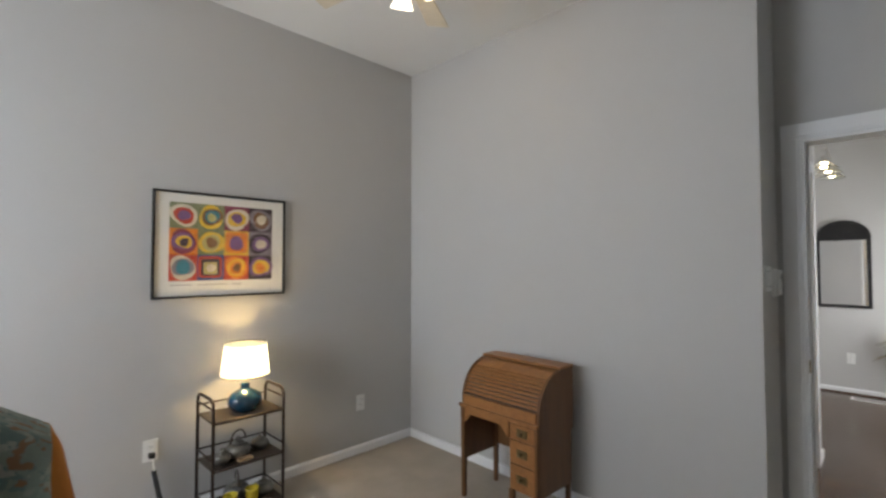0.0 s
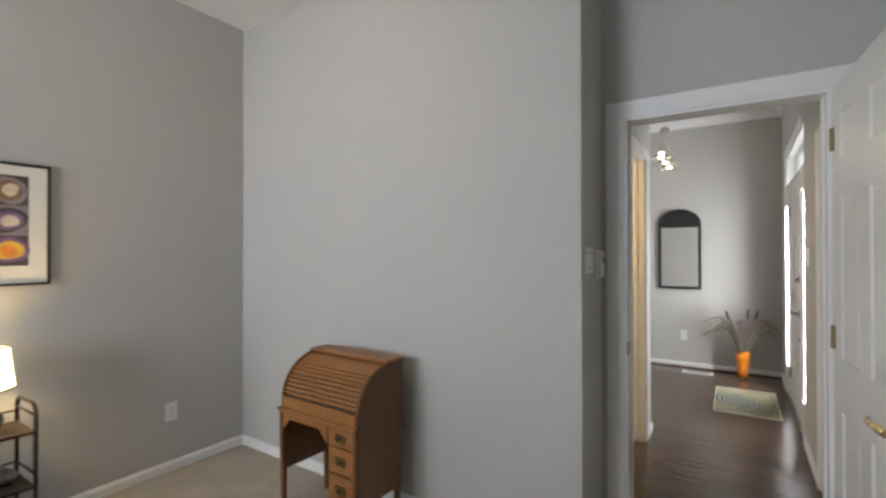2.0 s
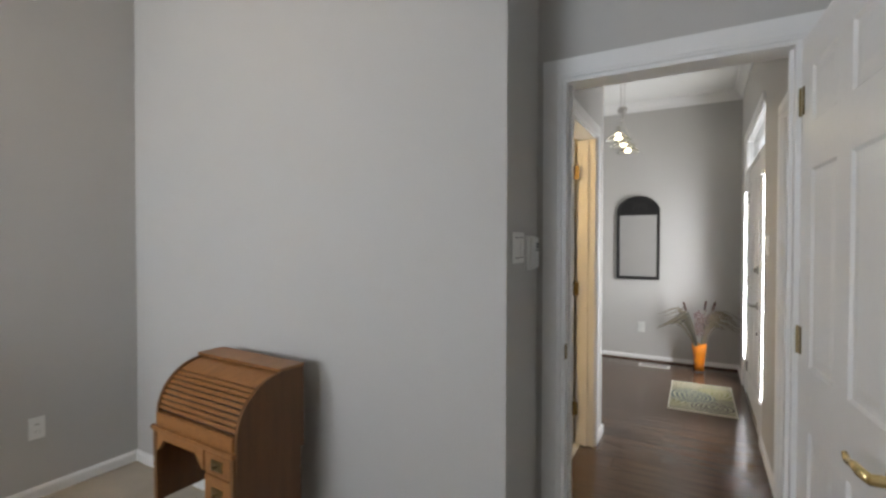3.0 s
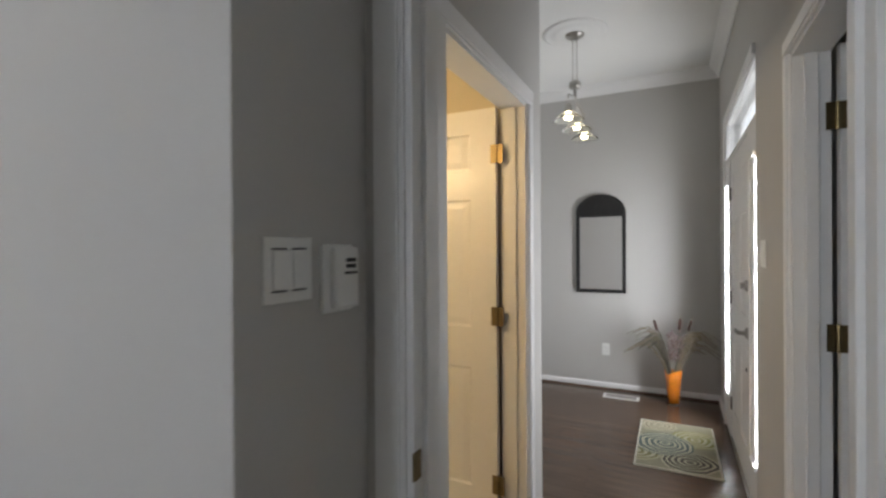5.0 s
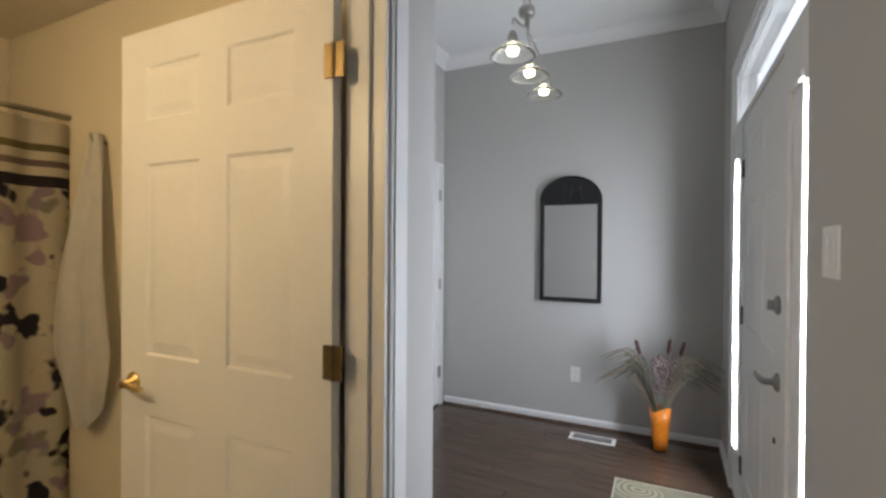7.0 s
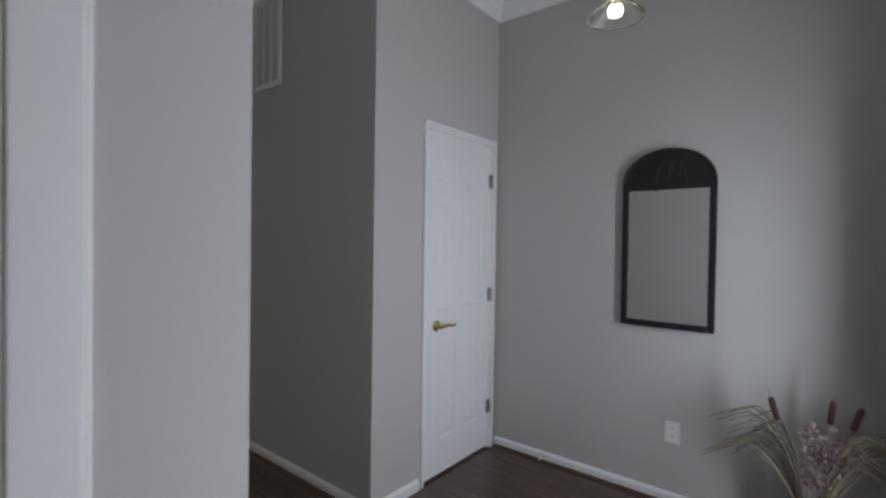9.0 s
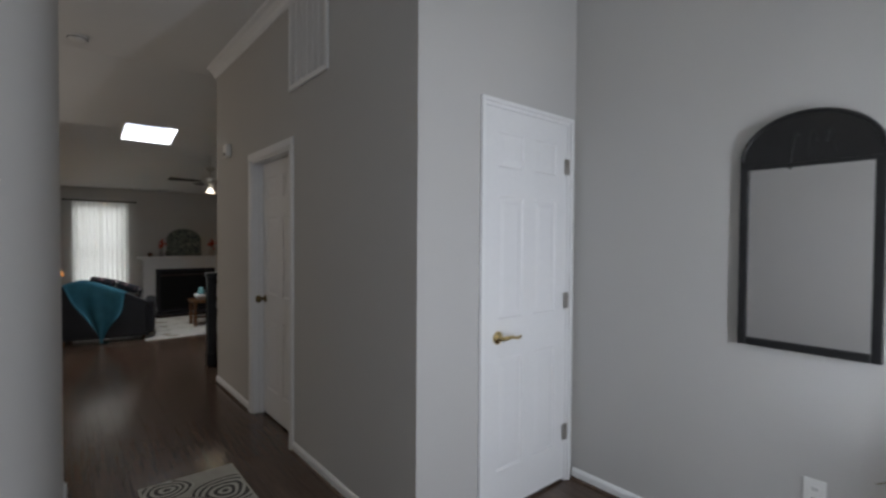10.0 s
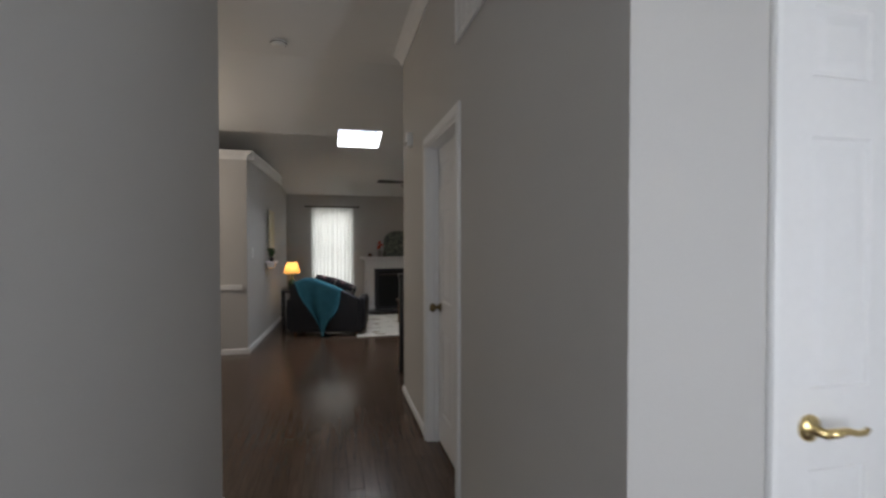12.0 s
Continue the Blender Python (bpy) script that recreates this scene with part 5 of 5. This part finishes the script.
def living_chair():
    c = thing("loveseat", pose(4.97, 7.72, 0, 0, 0, -9), "black upholstered loveseat seen from behind", "sofa")
    W = 0.49
    crest = [(W - 2 * W * i / 20, back_top(W - 2 * W * i / 20)) for i in range(21)]
    bm = prism([(-W, 0.055), (W, 0.055)] + crest, -0.36, -0.20, "xz")
    bmesh.ops.bevel(bm, geom=[e for e in bm.edges if abs(e.verts[0].co.y - e.verts[1].co.y) < 1e-4], offset=0.035, segments=3, affect="EDGES")
    part("backrest", bm, DARKCLOTH, c)
    part("seat", box(-W + 0.08, W - 0.08, -0.17, 0.34, 0.08, 0.42, 0.04), DARKCLOTH, c)
    for s in (-1, 1):
        bm = box(s * W - 0.06, s * W + 0.06, -0.30, 0.36, 0.08, 0.52, 0.045)
        part("arm", bm, DARKCLOTH, c)
        for y in (-0.26, 0.3):
            part("leg", lathe([(0, 0), (0.014, 0), (0.024, 0.15), (0, 0.15)], 10, (s * (W - 0.06), y, 0)), OAKDARKSHADED, c)
    for x, tilt in ((-0.02, 12), (0.22, 22)):
        bm = box(-0.17, 0.17, -0.05, 0.05, -0.14, 0.14, 0.045)
        p = finish("throw_pillow", bm, patches("patterned_pillow", (0.03, 0.03, 0.035), ((0.35, 0.33, 0.3), (0.2, 0.1, 0.12)), 14, 0.55), None, "", True)
        p.matrix_world = pose(4.97, 7.72, 0, 0, 0, -9) @ pose(x, -0.12, 0.69 - 0.35 * max(0, x), 15, tilt, 0)
        tagged(p, "dark patterned throw pillow on the sofa", "pillow", "sofa pillows")
    bm = bmesh.new()
    nu, nv, g = 16, 28, []
    for i in range(nu):
        u = i / (nu - 1)
        row = []
        for j in range(nv):
            s = (j / (nv - 1) - 0.18) * 1.28
            drop = max(0, abs(s) - 0.10)
            fall = max(0.0, s - 0.1) / 0.74
            mid, width = -0.09 + 0.08 * fall, 0.66 * (1 - 0.9 * fall ** 1.3)
            x = mid + width * (u - 0.5) + 0.012 * math.sin(11 * s + 3 * u)
            y = -0.28 + (-0.105 if s > 0.1 else 0.105 if s < -0.1 else -s * 1.05) - (0.012 + 0.02 * fall) * (1 + math.sin(13 * u + 4 * s))
            z = back_top(x) + 0.016 - drop * (1.0 - 0.25 * abs(u - 0.35))
            row.append(bm.verts.new((x, y, max(0.02, z))))
        g.append(row)
    for i in range(nu - 1):
        for j in range(nv - 1):
            bm.faces.new((g[i][j], g[i + 1][j], g[i + 1][j + 1], g[i][j + 1]))
    bmesh.ops.solidify(bm, geom=bm.faces[:], thickness=0.012)
    t = tagged(finish("teal_throw", bm, TEAL, None, "", True), "teal knitted throw over the sofa back", "blanket")
    t.matrix_world = pose(4.97, 7.72, 0, 0, 0, -9)


living_chair()

st = thing("side_table", pose(4.42, 8.35, 0), "dark wooden side table with a lower shelf", "table")
part("tabletop", box(-0.17, 0.17, -0.18, 0.18, 0.54, 0.57, 0.006), BLACKWOOD, st)
part("shelf", box(-0.15, 0.15, -0.16, 0.16, 0.2, 0.22, 0.004), BLACKWOOD, st)
for x in (-0.15, 0.15):
    for y in (-0.16, 0.16):
        part("leg", box(x - 0.015, x + 0.015, y - 0.015, y + 0.015, 0, 0.54, 0.003), BLACKWOOD, st)
ll = thing("table_lamp", pose(4.40, 8.35, 0.57), "dark green lamp with a lit amber shade", "lamp")
part("base", lathe([(0, 0), (0.06, 0), (0.065, 0.01), (0.05, 0.03), (0.062, 0.08), (0.06, 0.13), (0.03, 0.17), (0.014, 0.18), (0.012, 0.25), (0, 0.25)], 22), mat("dark_green_glaze", (0.05, 0.09, 0.06), 0.2), ll, "", True)
bm = lathe([(0.13, 0.255), (0.08, 0.43)], 30)
for fc in [f for f in bm.faces if len(f.verts) > 4]:
    bm.faces.remove(fc)
part("shade", bm, SHADEORANGE, ll, "amber fabric shade", True)

cur = thing("sheer_curtain", pose(0, 0, 0), "white sheer curtains drawn over the window", "curtain")
for x0, x1 in ((4.64, 5.03), (5.01, 5.41)):
    bm = bmesh.new()
    lo, hi = [], []
    for i in range(40):
        x = x0 + (x1 - x0) * i / 39
        y = 9.68 + 0.018 * math.sin(i * 0.95) + 0.008 * math.sin(i * 0.37)
        lo.append(bm.verts.new((x + 0.01 * math.sin(i), y, 0.05)))
        hi.append(bm.verts.new((x, y, 1.955)))
    for i in range(39):
        bm.faces.new((lo[i], lo[i + 1], hi[i + 1], hi[i]))
    part("panel", bm, SHEER, cur, "", True)
rod = thing("curtain_rod", pose(0, 0, 0), "dark metal curtain rod with end knobs", "curtain rod")
part("bar", tube([(4.55, 9.68, 1.975), (5.50, 9.68, 1.975)], 0.011, 10), DARKMETAL, rod, "", True)
for x in (4.54, 5.51):
    part("finial", lathe([(0, -0.02), (0.018, -0.008), (0.02, 0.008), (0, 0.02)], 12, (x, 9.68, 1.975), "x"), DARKMETAL, rod, "", True)
    part("bracket", box(x + (0.05 if x < 5 else -0.06), x + (0.06 if x < 5 else -0.05), 9.68, 9.75, 1.965, 1.985), DARKMETAL, rod)


def fireplace():
    f = thing("fireplace", pose(0, 9.75, 0), "white painted fireplace surround with a dark firebox", "fireplace")
    for x0, x1 in ((5.62, 5.80), (6.78, 6.96)):
        pi = part("pilaster", box(x0, x1, -0.14, -0.002, 0, 0.86, 0.006), TRIM, f)
        part("fluting", box(x0 + 0.04, x1 - 0.04, -0.148, -0.139, 0.12, 0.78, 0.004), TRIM, pi)
        part("plinth", box(x0 - 0.012, x1 + 0.012, -0.155, -0.002, 0, 0.1, 0.005), TRIM, pi)
    part("frieze", box(5.62, 6.96, -0.13, -0.002, 0.80, 0.97, 0.005), TRIM, f)
    part("bed_mould", box(5.59, 6.99, -0.165, -0.002, 0.965, 0.995, 0.008), TRIM, f)
    part("mantel_shelf", box(5.53, 7.05, -0.21, -0.002, 0.995, 1.03, 0.006), TRIM, f)
    for x0, x1, z0, z1 in ((5.80, 5.88, 0.0, 0.80), (6.70, 6.78, 0.0, 0.80), (5.88, 6.70, 0.74, 0.80), (5.88, 6.70, 0.0, 0.07)):
        part("slip", box(x0, x1, -0.10, -0.002, z0, z1), mat("dark_marble", (0.05, 0.05, 0.055), 0.25), f, "dark stone slip")
    # flat near-black panel fills the firebox opening
    part("firebox", box(5.88, 6.70, -0.05, -0.002, 0.07, 0.74), mat("firebox_black", (0.008, 0.008, 0.008), 0.9), f, "black firebox")
    part("grille", box(5.90, 6.68, -0.065, -0.05, 0.66, 0.70), DARKMETAL, f)
    part("hearth", box(5.58, 7.0, -0.42, -0.15, 0.0, 0.025, 0.005), mat("dark_hearth", (0.04, 0.04, 0.042), 0.3), f, "dark stone hearth")


fireplace()
arch = thing("arched_panel", pose(6.27, 9.70, 1.03, -6), "grey-green arched decorative panel leaning on the mantel", "decoration")
part("panel", prism(arched(0.28, 0.50, 0.2), -0.012, 0.012, "xz"), patches("verdigris_relief", (0.14, 0.16, 0.14), ((0.25, 0.26, 0.22), (0.08, 0.1, 0.09)), 12, 0.52), arch)
part("rim", tube([(x, -0.014, z) for x, z in arched(0.275, 0.495, 0.2)], 0.012, 6), mat("grey_rim", (0.2, 0.21, 0.19), 0.6), arch, "", True)
for i, (x, hh, col) in enumerate(((5.72, 0.07, (0.10, 0.05, 0.03)), (5.90, 0.13, (0.25, 0.24, 0.22)), (6.00, 0.11, (0.08, 0.09, 0.07)), (6.72, 0.14, (0.5, 0.42, 0.36)))):
    v = thing("mantel_vase", pose(x, 9.62, 1.03), "small vase with red flowers on the mantel" if i in (1, 3) else "small dark pot on the mantel", "vase", "mantel pieces")
    part("body", lathe([(0, 0), (0.03, 0), (0.045, hh * 0.4), (0.035, hh * 0.8), (0.028, hh), (0, hh)], 16), mat("mantel_glaze_" + "abcd"[i], col, 0.35), v, "", True)
    if i in (1, 3):
        rng = random.Random(20 + i)
        bm = bmesh.new()
        for k in range(22):
            c = Vector((rng.gauss(0, 0.032), rng.gauss(0, 0.025), hh + 0.09 + rng.gauss(0, 0.035)))
            bmesh.ops.create_icosphere(bm, subdivisions=1, radius=rng.uniform(0.012, 0.022), matrix=Matrix.Translation(c))
        part("blossoms", bm, mat("red_petals_" + "abcd"[i], (0.5, 0.06, 0.03), 0.8), v, "red blossoms")
        part("stem", tube([(0, 0, hh - 0.02), (0.004, 0, hh + 0.09)], 0.006, 5), mat("green_stem_" + "abcd"[i], (0.05, 0.1, 0.03), 0.8), v)

lr = thing("area_rug", pose(6.3, 8.1, 0), "cream area rug with faint brown branches", "rug")
part("rug_face", box(-0.95, 1.1, -0.92, 0.9, 0.0, 0.014, 0.003), patches("cream_branch_rug", (0.55, 0.53, 0.47), ((0.3, 0.26, 0.2), (0.4, 0.38, 0.33)), 4, 0.56), lr)
ct = thing("coffee_table", pose(6.28, 8.0, 0.014), "light brown wooden coffee table", "table")
part("tabletop", box(-0.25, 0.25, -0.2, 0.2, 0.36, 0.39, 0.006), OAKDARKSHADED, ct)
for x in (-0.21, 0.21):
    for y in (-0.16, 0.16):
        part("leg", box(x - 0.02, x + 0.02, y - 0.02, y + 0.02, 0, 0.36, 0.004), OAKDARKSHADED, ct)
part("stretcher", box(-0.21, 0.21, -0.01, 0.01, 0.1, 0.13), OAKDARKSHADED, ct)
tagged(finish("bowl", lathe([(0, 0), (0.05, 0), (0.09, 0.05), (0.1, 0.09), (0.094, 0.09), (0.04, 0.015), (0, 0.012)], 22, (6.18, 7.98, 0.404)), PLASTIC, None, "", True), "white ceramic bowl on the coffee table", "bowl")
tagged(finish("glass_jar", lathe([(0, 0), (0.045, 0), (0.055, 0.06), (0.03, 0.11), (0.035, 0.13), (0, 0.13)], 20, (6.18, 7.98, 0.47)), mat("pale_blue_glass", (0.16, 0.36, 0.42), 0.15), None, "", True), "pale blue glass jar in the bowl", "jar")

rail = thing("stair_railing", pose(5.73, 5.42, 0), "dark wooden newel post and stair railing", "railing")
part("newel_post", add_box(add_box(box(-0.045, 0.045, -0.045, 0.045, 0, 0.98, 0.006), -0.055, 0.055, -0.055, 0.055, 0, 0.14, 0.006), -0.058, 0.058, -0.058, 0.058, 0.955, 1.0, 0.01), BLACKWOOD, rail)
part("handrail", box(0.04, 1.7, -0.03, 0.03, 0.87, 0.92, 0.012), BLACKWOOD, rail)
part("bottom_rail", box(0.04, 1.7, -0.025, 0.025, 0.06, 0.10, 0.005), BLACKWOOD, rail)
for i in range(13):
    part("baluster", box(0.15 + i * 0.12, 0.175 + i * 0.12, -0.0125, 0.0125, 0.1, 0.87, 0.003), BLACKWOOD, rail)
# pendant out of view, added to carry the warm dining light
dl = thing("unseen_dining_pendant", pose(2.6, 5.9, slope_z(5.9)), "unseen globe pendant added for the warm glow from the dining area", "pendant lamp")
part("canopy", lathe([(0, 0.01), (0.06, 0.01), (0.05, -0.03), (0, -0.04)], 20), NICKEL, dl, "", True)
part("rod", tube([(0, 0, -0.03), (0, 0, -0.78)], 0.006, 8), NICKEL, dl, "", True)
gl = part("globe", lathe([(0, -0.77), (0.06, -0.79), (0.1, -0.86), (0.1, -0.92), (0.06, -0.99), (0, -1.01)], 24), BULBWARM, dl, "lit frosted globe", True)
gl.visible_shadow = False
ceiling_fan(pose(6.21, 7.5, slope_z(7.5) - 0.17), 4, 0.55, "dark bladed ceiling fan with a lit globe", BLACKWOOD, NICKEL, False, 0.12)
tagged(finish("fan_downrod", tube([(6.21, 7.5, slope_z(7.5) - 0.175), (6.21, 7.5, slope_z(7.5) + 0.02)], 0.012, 10), NICKEL), "nickel downrod hung from the sloped ceiling", "downrod")
ws = thing("wall_shelf", pose(4.12, 7.72, 1.02, 0, 0, -2.9), "small white wall shelf beside the living room lamp", "shelf")
part("board", box(0.0, 0.12, -0.16, 0.16, 0, 0.025, 0.004), TRIM, ws)
part("bracket", box(0.0, 0.09, -0.02, 0.02, -0.07, 0.0, 0.004), TRIM, ws)
pl = thing("potted_plant", pose(4.18, 7.66, 1.045), "small dark green plant in a pot on the shelf", "plant")
part("pot", lathe([(0, 0), (0.028, 0), (0.038, 0.06), (0.034, 0.06), (0, 0.05)], 14), DARKSLOT, pl, "", True)
rng = random.Random(3)
for i in range(16):
    a, r = rng.random() * 6.28, rng.uniform(0.03, 0.075)
    z = 0.1 + rng.random() * 0.09
    part("leaf", tube([(0, 0, 0.05), (r * 0.5 * math.cos(a), r * 0.5 * math.sin(a), z), (r * math.cos(a), r * math.sin(a), z + 0.01)], [0.003, 0.016, 0.001], 4), mat("leaf_green", (0.03, 0.07, 0.02), 0.6) if i == 0 else bpy.data.materials["leaf_green"], pl)
wa = thing("wall_art", pose(4.135, 7.95, 1.48, 0, 0, -2.9), "pale yellow narrow wall panel above the shelf", "picture")
part("panel", box(0.002, 0.022, -0.17, 0.17, -0.3, 0.3, 0.004), mat("pale_yellow_panel", (0.55, 0.48, 0.3), 0.6), wa)
ds = thing("light_switch", pose(4.055, 6.82, 1.19, 0, 0, 90 - 2.9), "white double light switch on the grey wall", "light switch")
part("plate", box(-0.04, 0.04, -0.007, -0.001, -0.06, 0.06, 0.003), PLASTIC, ds)
part("rocker", box(-0.016, 0.016, -0.012, -0.006, -0.032, 0.032, 0.003), PLASTIC, ds)

# ---- wood planks, last ----
SLABS = ((2.93, 6.98, -0.62, 1.70), (4.28, 6.35, 1.70, 4.82), (0.88, 4.28, 3.07, 4.82), (0.88, 9.12, 4.82, 9.87))
slab = bmesh.new()
for sx0, sx1, sy0, sy1 in SLABS:
    add_box(slab, sx0, sx1, sy0, sy1, -0.1, -0.012)
wood = tagged(finish("floor_hall", slab, SUBFLOOR), "dark brown hardwood plank floor with a satin sheen", "floor", kind="structure")


def plank_mesh(L, w=0.082):
    bm = bmesh.new()
    add_box(bm, 0, L, 0, w, -0.014, 0.0)
    for v in bm.verts:
        if v.co.z > -0.001:
            v.co.x += 0.0006 if v.co.x < L / 2 else -0.0006
            v.co.y += 0.0006 if v.co.y < w / 2 else -0.0006
    me = bpy.data.meshes.new("plank")
    bm.to_mesh(me)
    bm.free()
    me.materials.append(FLOORWOOD)
    return me


def plank_floor():
    rng = random.Random(4)
    kinds = [(L, plank_mesh(L - 0.001)) for L in (0.7, 0.95, 1.25)]
    verts, faces, count, row = [], [], 0, 0
    x = 1.0
    while x < 9.0:
        y = (-0.62 if x < 6.9 else 4.84) if x > 2.93 else 3.1
        y += 0.0 if row % 2 else 0.001
        row += 1
        while y < 9.75:
            L, me = kinds[rng.randrange(3)]
            inside = any(a - 0.01 <= x and x + 0.082 <= b + 0.05 and c - 0.01 <= y < d for a, b, c, d in SLABS)
            near = 2.9 < x < 6.86 and -0.6 < y + L and y < 4.6 and not (x < 4.32 and y > 0.5) and not (x > 5.75 and y > 1.6) and not (x < 4.65 and y + L < -0.45)
            if near and count < 290:
                ob = new("plank", me)
                ob.matrix_world = pose(x + 0.082, y, 0, 0, 0, 90)
                ob.parent = wood
                count += 1
            elif inside and not near:
                k = len(verts)
                x1, y1 = x + 0.081, y + L - 0.001
                verts += [(x, y, 0), (x1, y, 0), (x1, y1, 0), (x, y1, 0), (x, y, -0.013), (x1, y, -0.013), (x1, y1, -0.013), (x, y1, -0.013)]
                faces += [tuple(k + i for i in f) for f in ((0, 1, 2, 3), (0, 4, 5, 1), (1, 5, 6, 2), (2, 6, 7, 3), (3, 7, 4, 0))]
            y += L
        x += 0.082
    me = bpy.data.meshes.new("far_planks")
    me.from_pydata(verts, [], faces)
    me.materials.append(FLOORWOOD)
    far = new("far_planks", me)
    far.parent = wood
    tagged(far, "dark brown hardwood planks", kind="stuff")


plank_floor()
